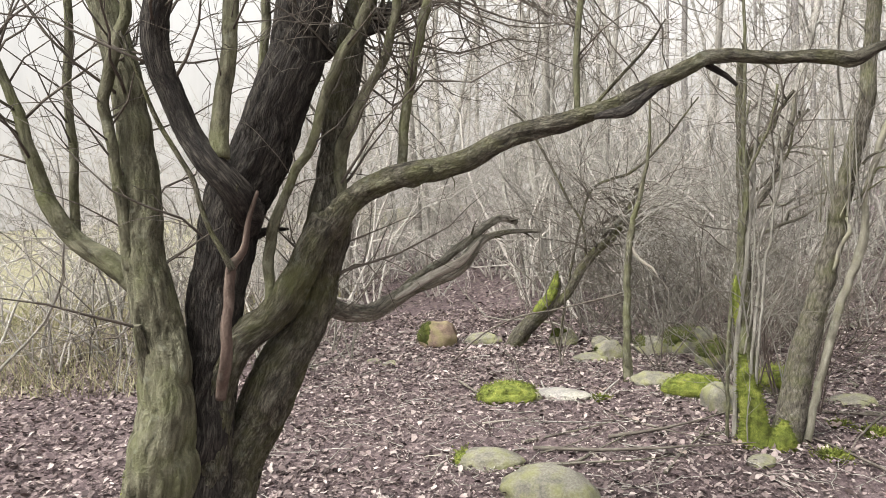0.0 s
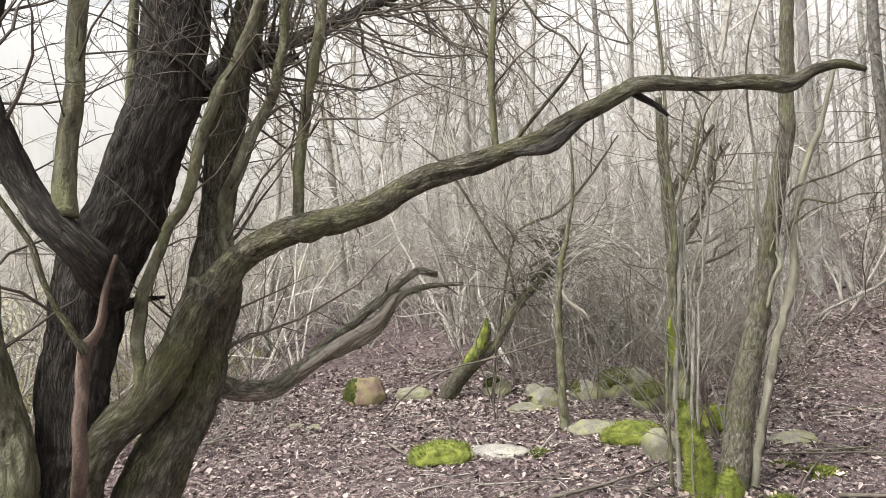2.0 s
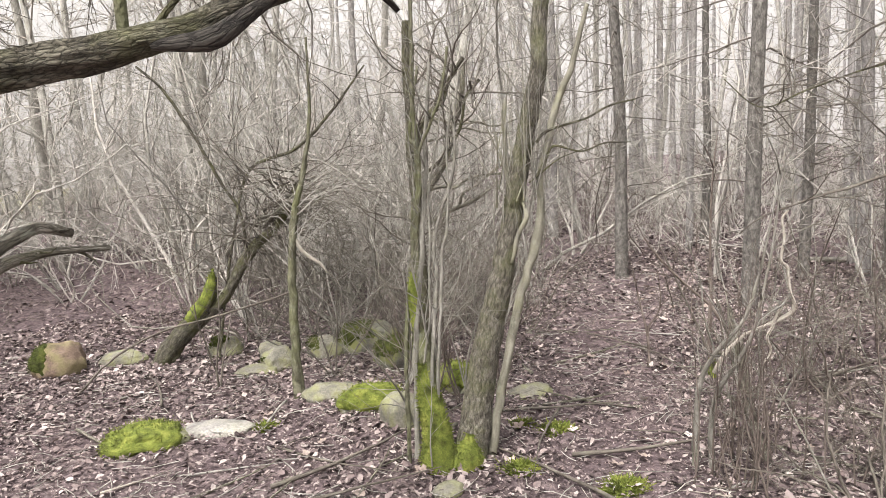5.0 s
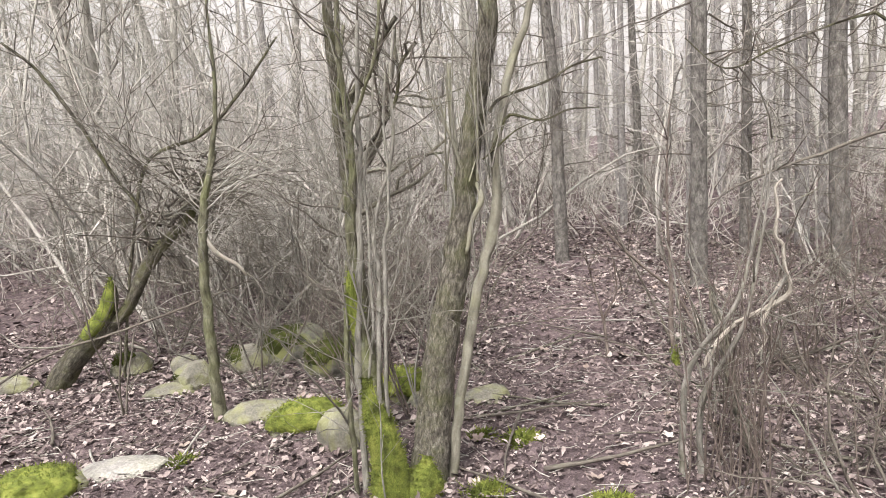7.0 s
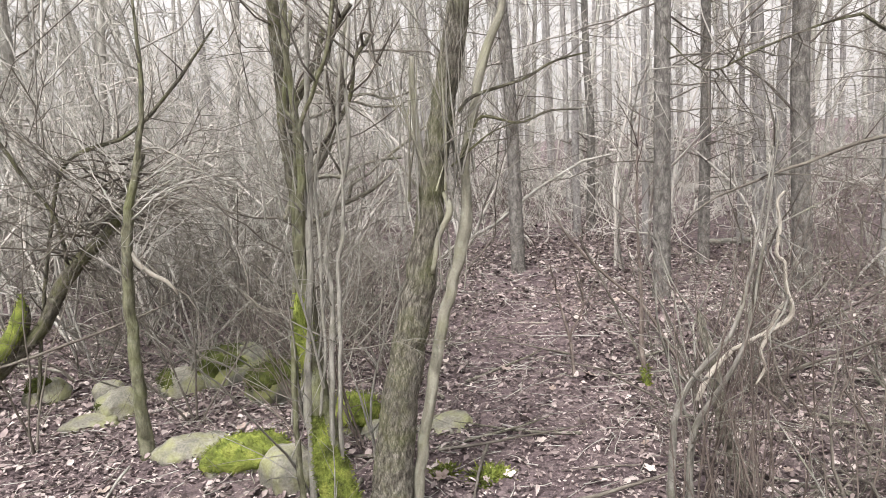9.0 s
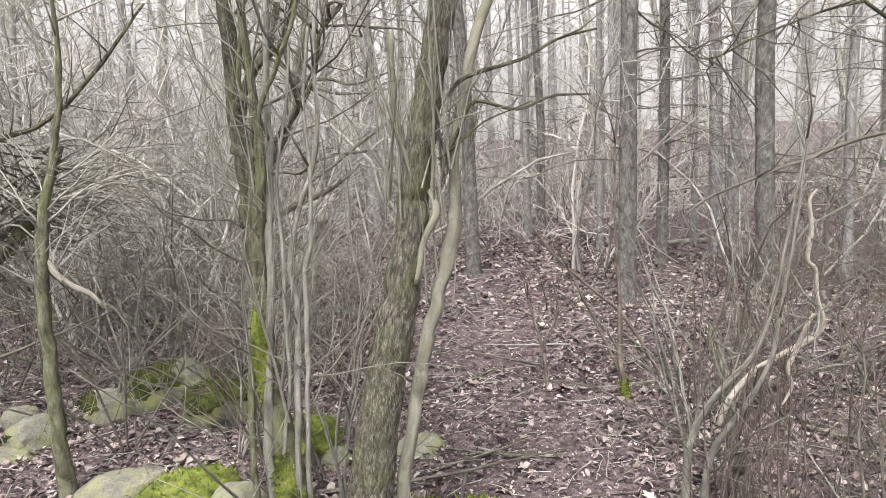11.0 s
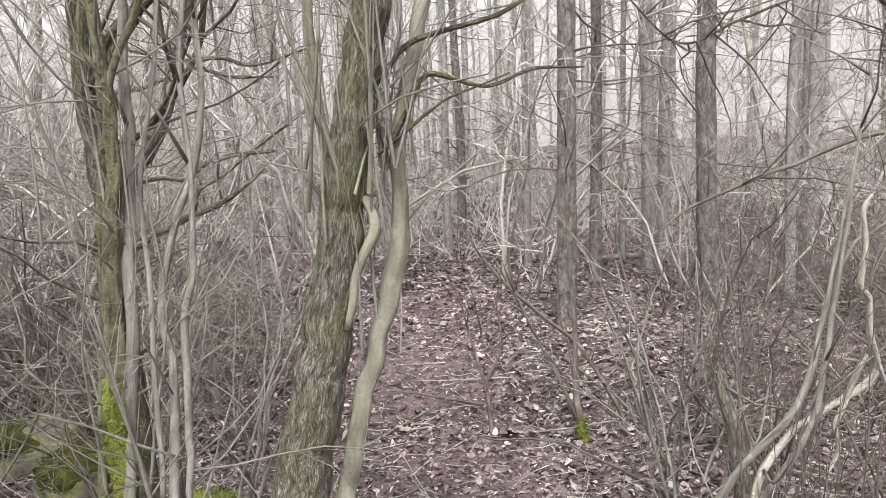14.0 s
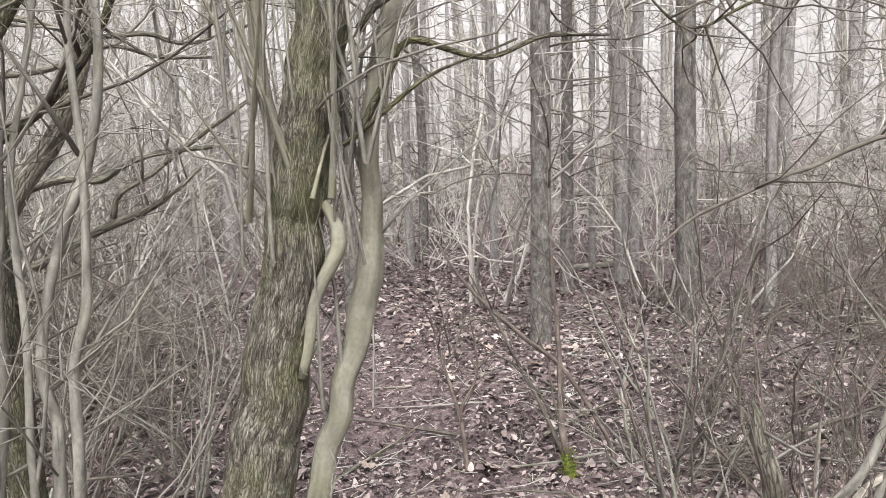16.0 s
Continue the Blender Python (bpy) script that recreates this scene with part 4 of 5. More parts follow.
limb(vine_bush, "dead_branch", wood_pale, [(3.15, 3.83, 0.66, 0.007), (3.10, 3.86, 0.6, 0.009), (3.04, 3.88, 0.5, 0.01)], k=10, bump=0.14)
limb(arching_shrub, "stem", bark_old, [(4.75, 3.75, -0.05, 0.022), (4.78, 3.77, 0.6, 0.018), (4.72, 3.8, 1.1, 0.015), (4.66, 3.85, 1.39, 0.012)], k=12, bump=0.12)
limb(arching_shrub, "stem", bark_old, [(4.75, 3.78, -0.05, 0.018), (4.7, 3.85, 0.8, 0.014), (4.54, 3.96, 1.55, 0.01), (4.32, 4.11, 1.81, 0.007)], k=12, bump=0.12)
moss_sheath(bent_shrub, [(0.75, 7.0, 0.28, 0.02), (0.86, 6.95, 0.37, 0.055), (0.96, 6.91, 0.51, 0.046), (1.0, 6.91, 0.63, 0.03), (1.015, 6.91, 0.72, 0.008)], rng, blades=700)
shoots(vine_bush, rng, [(2.95, 3.92, 0), (3.05, 3.88, 0.02), (3.15, 3.82, 0), (3.3, 3.95, 0), (3.4, 3.7, 0), (3.1, 3.75, 0), (3.6, 3.6, 0), (3.5, 4.1, 0)], 40, 1.0, 0.0045, bark_brown, "cane", 0.2, density=8)
twigs(vine_bush, "twig", bark_mid, rng, 34, 0.4, 0.004, levels=2, density=8, up=0.4)
twigs(arching_shrub, "twig", bark_dim, rng, 70, 0.7, 0.004, levels=2, density=7, up=-0.1, only=[0, 1, 2, 3], wig=0.2)
twigs(bent_shrub, "twig", bark_dim, rng, 46, 0.45, 0.004, levels=1, density=7, up=0.1, only=[2, 3])
twigs(bent_shrub, "twig", bark_dim, rng, 64, 0.9, 0.0045, levels=1, density=6, reach=(0.6, 1.0), up=-0.5, only=[1], wig=0.22)
twigs(dark_tree, "twig", bark_dim, rng, 40, 0.8, 0.005, levels=2, density=6, reach=(0.3, 1.0), up=0.1, only=[0, 1, 2], wig=0.24)
twigs(dark_tree, "twig", bark_twig, rng, 42, 0.35, 0.0035, levels=2, density=8, reach=(0.1, 1.0), up=0.15, only=[3, 4, 5, 6, 7, 8, 9], wig=0.24)
twigs(post_sapling, "twig", bark_twig, rng, 26, 0.7, 0.004, levels=2, density=7, reach=(0.5, 1.0), up=0.2, only=[0, 2])


for _ in range(64):
    f = rng.uniform(0, 1)
    a = rng.uniform(-2.4, 1.6)
    start = (1.3 + 0.4 * f - bent_shrub.location[0] + rng.normal(0, 0.05), 6.83 - 0.1 * f - bent_shrub.location[1], 0.85 + 0.55 * f + rng.normal(0, 0.05))
    rows = grow(rng, start, (np.cos(a), 0.6 * np.sin(a), rng.uniform(0.0, 0.5)), rng.uniform(0.6, 1.6), rng.uniform(0.003, 0.009), 1, 5.0, rise=-0.13, wig=0.24, seg=0.12, fine=0.0024)
    part("drooping_twig", mesh_of("drooping_twig", [tube(r, 4 if q == 0 else 3, seed=q * 0.37) for q, r in enumerate(rows)], bark_dim if rng.random() < 0.6 else bark_mid), bent_shrub)


# ---------------------------------------------------------------- thicket
def shrub(name, label, rng, mat, stems, height, lean, density, r0=0.011, levels=2, fine=0.0022, wig=0.15, seg=0.17):
    """A bare shrub: each stem with its twigs is one part."""
    ob = thing(name, label, "shrub", (0, 0, 0), "bare shrubs of the thicket")
    for _ in range(stems):
        a = rng.uniform(0, 2 * np.pi)
        way = (lean * np.cos(a), lean * np.sin(a), 1.0)
        rows = grow(rng, (0.12 * np.cos(a) * rng.random(), 0.12 * np.sin(a) * rng.random(), -0.06), way, height * rng.uniform(0.6, 1.15), r0 * rng.uniform(0.7, 1.2), levels, density, rise=0.015, wig=wig, spread=(0.45, 1.35), seg=seg, fine=fine)
        pieces = [tube(r, 5 if i == 0 else 3, seed=i * 0.37) for i, r in enumerate(rows)]
        part("stem", mesh_of("stem", pieces, mat[int(rng.integers(len(mat)))]), ob)
    return ob


def scatter(rng, made, spots):
    """Copies of the shrubs at the spots (x, y, size); the first ones take the originals' place."""
    for i, (x, y, s) in enumerate(spots):
        m = pose(x, y, float(ground_z(x, y)), rng.normal(0, 4), rng.normal(0, 4), rng.uniform(0, 360))
        ob = made[i] if i < len(made) else copy_thing(made[int(rng.integers(len(made)))], m)
        ob.matrix_basis = m @ Matrix.Diagonal((s, s, s * rng.uniform(0.85, 1.15), 1))


def clear_of_path(x, y):
    """Keeps the walk, the clearing and the trodden path open."""
    if x < 1.6 and y < 6.7 and x > -1.2:
        return False
    if y < 3.2 and x < 3.0:
        return False
    # the trodden path runs from the clearing past the twin tree to the pines
    px, py = np.array((2.5, 3.9)), np.array((4.75, 7.4))
    t = np.clip(np.dot((x - px[0], y - px[1]), py - px) / np.dot(py - px, py - px), 0, 1)
    d = np.linalg.norm(np.array((x, y)) - px - t * (py - px))
    return d > 0.72 - 0.12 * t


def spots(rng, count, x0, x1, y0, y1, s0, s1, gap=0.3):
    out, tries = [], 0
    while len(out) < count and tries < 6000:
        tries += 1
        x, y = rng.uniform(x0, x1), rng.uniform(y0, y1)
        if clear_of_path(x, y) and all((x - a) ** 2 + (y - b) ** 2 > gap * gap for a, b, _ in out):
            out.append((x, y, rng.uniform(s0, s1)))
    return out


rng = np.random.default_rng(23)
tan = [shrub("shrub", "pale tan bare shrub of thin upright twigs in the thicket", rng, (bark_tan, bark_tan, bark_tan, bark_twig), 6, 2.2, 0.55, 4.2, wig=0.24, seg=0.22, fine=0.0034) for _ in range(4)]
grey = [shrub("shrub", "grey-brown bare thorny shrub with crossing twigs", rng, (bark_mid, bark_twig, bark_dim), 6, 1.9, 0.65, 4.8, r0=0.009, fine=0.0026, wig=0.24) for _ in range(4)]
dim = [shrub("shrub", "dark low tangle of bare thorny twigs", rng, (bark_dim, bark_dim, bark_mid), 7, 1.3, 0.9, 6.0, r0=0.009, wig=0.26) for _ in range(3)]
tall = [shrub("tall_shrub", "tall pale grey bare shrub with a wide net of fine twigs", rng, (bark_twig, bark_tan, bark_tan, bark_twig), 5, 3.3, 0.5, 3.3, r0=0.014, levels=3, fine=0.0042, wig=0.24, seg=0.3) for i in range(4)]
brown = [shrub("shrub", "red-brown tangled bare brush with curling twigs", rng, (bark_brown, bark_brown, bark_mid, bark_dim), 7, 1.35, 0.8, 5.2, r0=0.008, fine=0.0024, wig=0.28, seg=0.12) for _ in range(3)]
low = [shrub("low_brush", "low pale brush of bare twigs on the pine floor", rng, (bark_tan, bark_tan, bark_twig, bark_brown), 8, 1.25, 0.9, 4.4, r0=0.008, fine=0.004, wig=0.26, seg=0.2) for i in range(3)]
scatter(rng, tall, spots(rng, 40, -3.5, 5.5, 8.5, 17, 0.9, 1.6, 0.8) + spots(rng, 22, 4.5, 13, 6.5, 18, 0.8, 1.3, 0.8) + spots(rng, 18, 6.2, 12, 2.0, 6.5, 0.7, 1.1, 0.8))
scatter(rng, tan, spots(rng, 70, -6, 4.0, 8.0, 15, 0.9, 1.8, 0.5) + spots(rng, 18, -10, -2.5, 5.5, 12, 0.8, 1.4, 0.6))
scatter(rng, grey, spots(rng, 38, 1.3, 4.3, 6.9, 11, 0.6, 1.2, 0.4) + spots(rng, 22, 6.0, 14, 5, 16, 0.7, 1.5, 0.8) + spots(rng, 10, -5, -1.2, 5.5, 8, 0.6, 1.2, 0.6))
scatter(rng, brown, spots(rng, 30, 4.1, 7.6, 2.4, 5.0, 0.6, 1.15, 0.4) + spots(rng, 7, 5.6, 7.5, 5.0, 6.0, 0.5, 0.8, 0.4) + spots(rng, 14, 2.3, 3.3, 5.9, 7.4, 0.5, 0.85, 0.26))
scatter(rng, low, spots(rng, 44, 5.0, 13.0, 7.6, 13.0, 0.7, 1.3, 0.6) + spots(rng, 14, 8.0, 14.0, 4.5, 8.0, 0.8, 1.3, 0.7))
scatter(rng, dim, spots(rng, 22, 1.7, 3.4, 6.6, 8.6, 0.7, 1.2, 0.26) + spots(rng, 30, 3.4, 7.5, 2.0, 5.0, 0.5, 1.0, 0.3) + spots(rng, 7, 3.3, 4.3, 3.0, 3.9, 0.4, 0.6, 0.25) + spots(rng, 3, 1.0, 1.7, 7.4, 8.2, 0.5, 0.8, 0.4))


# ---------------------------------------------------------------- pines
def pine(rng, height, r0, branches, levels=2, step=0.11, k=14, skin=bark_pine, wood=bark_dim):
    ob = thing("pine_tree", "tall thin pine with flaky grey-brown trunk and dead lower twigs", "tree", group="pines of the plantation")
    ctrl = [(0, 0, -0.1, r0 * 1.25), (0, 0, 0.25, r0 * 1.05)]
    for i in range(1, 9):
        f = i / 8
        ctrl.append((rng.normal(0, 0.025), rng.normal(0, 0.025), 0.25 + f * height, r0 * (1 - 0.75 * f)))
    path = spline(ctrl, step)
    part("trunk", mesh_of("trunk", [tube(path, k, 0.07, 0.1, rng.uniform(0, 40))], skin), ob)
    for i in range(branches):
        z = rng.uniform(0.8, 4.6)
        a = rng.uniform(0, 2 * np.pi)
        rows = grow(rng, (0, 0, z), (np.cos(a), np.sin(a), rng.uniform(-0.15, 0.35)), rng.uniform(0.5, 1.6), rng.uniform(0.005, 0.009), levels, 4.0, rise=0.0, wig=0.18, seg=0.15, fine=0.0026 if levels == 2 else 0.005)
        part("dead_branch", mesh_of("dead_branch", [tube(r, 4 if q == 0 else 3, seed=q * 0.3) for q, r in enumerate(rows)], wood), ob)
    return ob


rng = np.random.default_rng(31)
pines = [pine(rng, 9.0, 0.054, 34) for _ in range(4)]
# All but the nearest five pines take the bark with haze painted in.
plain_pines = [pine(rng, 9.5, r, 10, 1, 0.3, 8, bark_far_haze, bark_mid) for r in (0.048, 0.034, 0.056)]
near_pines = [(4.84, 7.5, 1.05), (5.09, 6.02, 1.08), (6.08, 5.57, 1.2), (6.9, 8.9, 0.9), (6.2, 6.6, 0.85), (6.4, 7.5, 0.7), (7.25, 7.05, 0.9), (6.75, 6.45, 1.0), (6.6, 8.8, 0.75), (8.5, 11.7, 1.2), (6.5, 13.7, 1.3), (5.79, 10.95, 1.5), (8.27, 11.0, 0.9), (8.4, 5.78, 1.1), (7.27, 6.64, 0.9), (8.85, 6.0, 1.1), (5.93, 12.3, 1.1), (6.5, 5.2, 1.0), (7.4, 4.3, 1.1)]
far = []
while len(far) < 120:
    a, d = rng.uniform(radians(-5), radians(82)), rng.uniform(9.0, 34)
    x, y = 1.5 + d * np.cos(a), 3.0 + d * np.sin(a)
    if 0.75 * x + 0.66 * y > 8.6 and all((x - p) ** 2 + (y - q) ** 2 > 0.6 for p, q, _ in near_pines + far):
        far.append((x, y, rng.uniform(0.8, 1.5)))
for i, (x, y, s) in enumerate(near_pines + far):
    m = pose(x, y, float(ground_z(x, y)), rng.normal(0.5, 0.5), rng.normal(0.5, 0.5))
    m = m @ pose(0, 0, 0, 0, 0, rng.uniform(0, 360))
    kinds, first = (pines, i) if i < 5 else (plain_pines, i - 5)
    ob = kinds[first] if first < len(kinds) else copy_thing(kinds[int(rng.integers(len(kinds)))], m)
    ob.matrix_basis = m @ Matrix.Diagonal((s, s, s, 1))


# ---------------------------------------------------------------- bare trees behind the thicket
def bare_tree(rng, height):
    ob = thing("bare_tree", "slender bare grey tree with fine crown twigs", "tree", group="bare trees behind the thicket")
    path = grow(rng, (0, 0, -0.1), (rng.normal(0, 0.05), rng.normal(0, 0.05), 1), height, 0.06, 0, 0, rise=0.06, wig=0.05, seg=0.4)[0]
    part("trunk", mesh_of("trunk", [tube(path, 8, 0.05, 0, 1.0)], bark_twig), ob)
    for _ in range(20):
        i = int(rng.uniform(0.22, 0.95) * (len(path) - 2))
        a = rng.uniform(0, 2 * np.pi)
        rows = grow(rng, path[i, :3], (np.cos(a), np.sin(a), rng.uniform(0.3, 1.2)), rng.uniform(0.9, 2.2), 0.014, 2, 3.0, rise=0.03, wig=0.16, seg=0.3, fine=0.0038)
        part("branch", mesh_of("branch", [tube(r, 3, seed=q * 0.3) for q, r in enumerate(rows)], bark_tan if i % 2 else bark_twig), ob)
    return ob


rng = np.random.default_rng(37)
bare = [bare_tree(rng, 6.5) for _ in range(3)]
scatter(rng, bare, spots(rng, 58, -2.5, 10.5, 10, 24, 0.8, 1.5, 0.8) + spots(rng, 18, 9, 19, 4, 14, 0.8, 1.4, 1.0) + spots(rng, 6, -10, -2.5, 12, 24, 0.7, 1.0, 2.0))


# ---------------------------------------------------------------- stones
def stone(label, at, size, mat, rng, turn=0.0, moss=None, angular=0.2, cover=moss_green):
    """A worn field stone; moss = (share of the top from its high end, thickness)."""
    ob = thing("stone", label, "stone", at, "field stones")
    bm = bmesh.new()
    bmesh.ops.create_icosphere(bm, subdivisions=4, radius=1.0)
    off = Vector((rng.uniform(0, 50), rng.uniform(0, 50), 0))
    ca, sa = math.cos(radians(turn)), math.sin(radians(turn))
    cuts = [(Vector(rng.normal(size=3)).normalized(), rng.uniform(0.72, 0.92)) for _ in range(6)]
    for v in bm.verts:
        for face, reach in cuts:
            over = v.co.dot(face) - reach
            if over > 0:
                v.co -= face * over * 0.6
        p = v.co.copy()
        q = 1 + angular * (noise.noise(p * 1.1 + off) + 0.45 * noise.noise(p * 2.6 + off)) + 0.05 * noise.noise(p * 4.5 + off) + 0.035 * noise.noise(p * 10 + off)
        p = Vector([math.copysign(abs(c) ** 0.85, c) for c in p]) * q
        x, y = p.x * size[0], p.y * size[1]
        v.co = (x * ca - y * sa, x * sa + y * ca, p.z * size[2] + size[2] * 0.55)
    for f in bm.faces:
        f.smooth = True
    me = bpy.data.meshes.new("body")
    if moss:
        cap = bm.copy()
        drop = [f for f in cap.faces if f.calc_center_median().z < size[2] * (moss[2] if len(moss) > 2 else 1.0) + size[2] * 0.5 * noise.noise(f.calc_center_median() * 9 + off) or (f.calc_center_median().x * ca + f.calc_center_median().y * sa) / size[0] > moss[0] + 0.35 * noise.noise(f.calc_center_median() * 6 + off)]
        bmesh.ops.delete(cap, geom=drop, context="FACES")
        cap.normal_update()
        for v in cap.verts:
            edge = any(e.is_boundary for e in v.link_edges)
            v.co += v.normal * (-0.01 if edge else moss[1] * (0.8 + 0.7 * noise.noise(v.co * 30)))
        seeds = [(v.co.copy(), v.normal.copy()) for v in cap.verts if not v.is_boundary]
        for c, nrm in seeds:
            for _ in range(6):
                b = c + Vector(rng.normal(0, 0.012, 3))
                side = nrm.cross(Vector(rng.normal(size=3))).normalized() * 0.003
                tip = b + (nrm + Vector(rng.normal(0, 0.5, 3))) * rng.uniform(0.004, 0.011)
                cap.faces.new([cap.verts.new(b - side - nrm * 0.006), cap.verts.new(b + side - nrm * 0.006), cap.verts.new(tip)])
        mm = bpy.data.meshes.new("moss")
        cap.to_mesh(mm)
        cap.free()
        mm.materials.append(cover)
        part("moss", mm, ob, "bright green moss cushion")
    bm.to_mesh(me)
    bm.free()
    me.materials.append(mat)
    part("body", me, ob)
    return ob


rng = np.random.default_rng(41)
stone("rounded reddish field stone with greenish moss on one end", (-0.13, 7.2, 0), (0.19, 0.16, 0.16), rock_red, rng, 0, (-0.3, 0.012, 0.3), 0.2, moss_dull)
stone("low stone under a bright yellow-green moss cushion", (0.63, 5.42, -0.02), (0.22, 0.15, 0.075), rock_grey, rng, 0, (0.75, 0.025, 0.35))
stone("low pale bleached stone among leaves", (0.98, 5.45, -0.02), (0.20, 0.12, 0.055), rock_white, rng, -20, (-0.9, 0.01))
stone("smooth flat stone with greenish algae on earth", (0.55, 4.22, -0.03), (0.19, 0.11, 0.085), rock_grey, rng, 0, (-0.6, 0.008, 0.6), 0.1)
stone("large smooth pale greenish stone lying in the litter", (0.86, 3.86, -0.05), (0.25, 0.15, 0.12), rock_grey, rng, -25, None, 0.1)
stone("grey green stone leaning at the mossy tree foot", (1.96, 5.12, -0.01), (0.12, 0.11, 0.13), rock_grey, rng, 20, None, 0.2)
stone("elongated stone covered in yellow-green moss", (1.87, 5.4, -0.01), (0.2, 0.085, 0.1), rock_grey, rng, -15, (0.8, 0.018, 0.45))
stone("flat grey stone beside a sapling", (1.66, 5.72, -0.02), (0.17, 0.12, 0.085), rock_grey, rng, 10)
stone("grey lichen-covered stone in a row of stones", (1.42, 6.55, 0), (0.14, 0.11, 0.1), rock_grey, rng, 30, (-0.7, 0.01), 0.2, moss_dull)
stone("pale flat stone in a row of stones", (1.25, 6.47, -0.02), (0.16, 0.1, 0.06), rock_grey, rng, -10)
stone("greenish stone behind twigs", (1.78, 6.7, 0), (0.16, 0.13, 0.1), rock_grey, rng, 0, (-0.4, 0.01), 0.2, moss_dull)
stone("small grey stone in a row of stones", (1.38, 6.85, 0), (0.09, 0.08, 0.09), rock_grey, rng, 0)
stone("dark damp mossy boulder under the thicket", (2.28, 6.3, 0), (0.24, 0.18, 0.12), rock_dark, rng, 10, (0.6, 0.012, 0.75), 0.2, moss_dull)
stone("dark boulder with a mossy top under brush", (2.12, 6.75, 0), (0.26, 0.2, 0.14), rock_dark, rng, 0, (0.1, 0.012, 0.8), 0.2, moss_dull)
stone("small moss-capped stone behind the tree", (2.42, 5.5, 0.0), (0.12, 0.1, 0.11), rock_grey, rng, 0, (1.5, 0.022, 0.5))
stone("small grey stone near the tree foot", (2.47, 5.38, -0.02), (0.08, 0.07, 0.06), rock_grey, rng, 40)
stone("small grey stone at the tree foot", (1.95, 4.26, -0.02), (0.08, 0.06, 0.045), rock_grey, rng, 40)
stone("flat half-buried grey stone in litter", (2.8, 5.25, -0.03), (0.16, 0.1, 0.06), rock_grey, rng, 0)
stone("small low stone on earth", (-0.6, 6.47, -0.01), (0.07, 0.05, 0.05), rock_grey, rng, 0)
stone("small low stone on earth", (-0.45, 6.42, -0.01), (0.08, 0.06, 0.045), rock_grey, rng, 0)
stone("low pale stone under shrubs", (0.3, 7.25, -0.01), (0.18, 0.1, 0.08), rock_grey, rng, 0)
stone("low mossy stone behind the leaning shrub", (1.05, 7.1, 0), (0.14, 0.1, 0.1), rock_grey, rng, 0, (0.2, 0.014), 0.2, moss_dull)


def moss_tuft(at, size, rng):
    ob = new("moss_tuft")
    ob.location = at
    tagged(ob, "small bright green moss tuft in the leaf litter", "moss", "moss tufts")
    n = 700
    a, d = rng.uniform(0, 2 * np.pi, n), np.sqrt(rng.random(n)) * size
    x, y = d * np.cos(a) * 1.25, d * np.sin(a)
    z = 0.35 * size * (1 - (d / size) ** 2)
    p = np.stack([x, y, z], 1)
    w = np.stack([x, y, 0.5 * size + 0 * x], 1) / size + rng.normal(0, 0.4, (n, 3))
    s = np.cross(w, rng.normal(size=(n, 3)))
    s /= np.linalg.norm(s, axis=1)[:, None]
    h = rng.uniform(0.01, 0.03, (n, 1))
    q = np.stack([p - s * 0.004, p + s * 0.004, p + w * h + s * 0.001, p + w * h - s * 0.001], 1)
    dome = []
    cells = np.linspace(-1, 1, 17)
    gx, gy = np.meshgrid(cells, cells, indexing="ij")
    rr = np.sqrt(gx ** 2 + gy ** 2)
    gz = size * (0.4 * np.clip(1 - rr ** 2, -0.3, 1) + 0.06 * vnoise(gx * 5 + at[0] * 9, gy * 5))
    i, j = np.meshgrid(np.arange(16), np.arange(16), indexing="ij")
    i, j = i.ravel(), j.ravel()
    dome = (np.stack([gx * size * 1.25, gy * size, gz], -1).reshape(-1, 3), np.stack([i * 17 + j, (i + 1) * 17 + j, (i + 1) * 17 + j + 1, i * 17 + j + 1], 1), None)
    part("cushion", mesh_of("cushion", [dome, (q.reshape(-1, 3), np.arange(4 * n).reshape(-1, 4), None)], moss_green), ob)
    return ob


for x, y, s in ((2.68, 4.66, 0.075), (2.31, 4.31, 0.07), (2.66, 3.97, 0.075), (2.55, 4.8, 0.04), (1.25, 5.38, 0.05)):
    moss_tuft((x, y, float(ground_z(x, y)) + 0.005), s, rng)


# ---------------------------------------------------------------- small saplings on the path's edge
def sapling(at, rng, height, forks, mat, label):
    ob = thing("sapling", label, "sapling", (at[0], at[1], float(ground_z(*at))), "bare saplings along the path")
    for _ in range(forks):
        rows = grow(rng, (0, 0, -0.05), (rng.normal(0, 0.25), rng.normal(0, 0.25), 1), height * rng.uniform(0.7, 1.1), 0.007, 2, 3.5, rise=0.02, wig=0.1, seg=0.1)
        part("stem", mesh_of("stem", [tube(r, 6 if i == 0 else 3, 0.1 if i == 0 else 0, seed=i * 0.37) for i, r in enumerate(rows)], mat), ob)
    return ob


path_sapling = thing("sapling", "thin crooked bare sapling with a mossy foot beside the path", "sapling", (3.97, 5.06, 0), "bare saplings along the path")
limb(path_sapling, "stem", bark_brown, [(3.97, 5.06, -0.05, 0.02), (3.965, 5.06, 0.06, 0.016), (3.97, 5.09, 0.23, 0.014), (4.0, 5.11, 0.45, 0.011), (4.03, 5.15, 0.78, 0.008), (4.07, 5.19, 1.13, 0.006), (4.13, 5.21, 1.5, 0.003)], k=12, step=0.02, bump=0.16)
limb(path_sapling, "branch", bark_brown, [(4.12, 4.93, 0.0, 0.009), (4.09, 4.97, 0.16, 0.009), (4.01, 5.09, 0.41, 0.009), (3.9, 5.23, 0.57, 0.008), (3.78, 5.39, 0.77, 0.007), (3.71, 5.48, 0.95, 0.003)], k=10, step=0.02, bump=0.14)
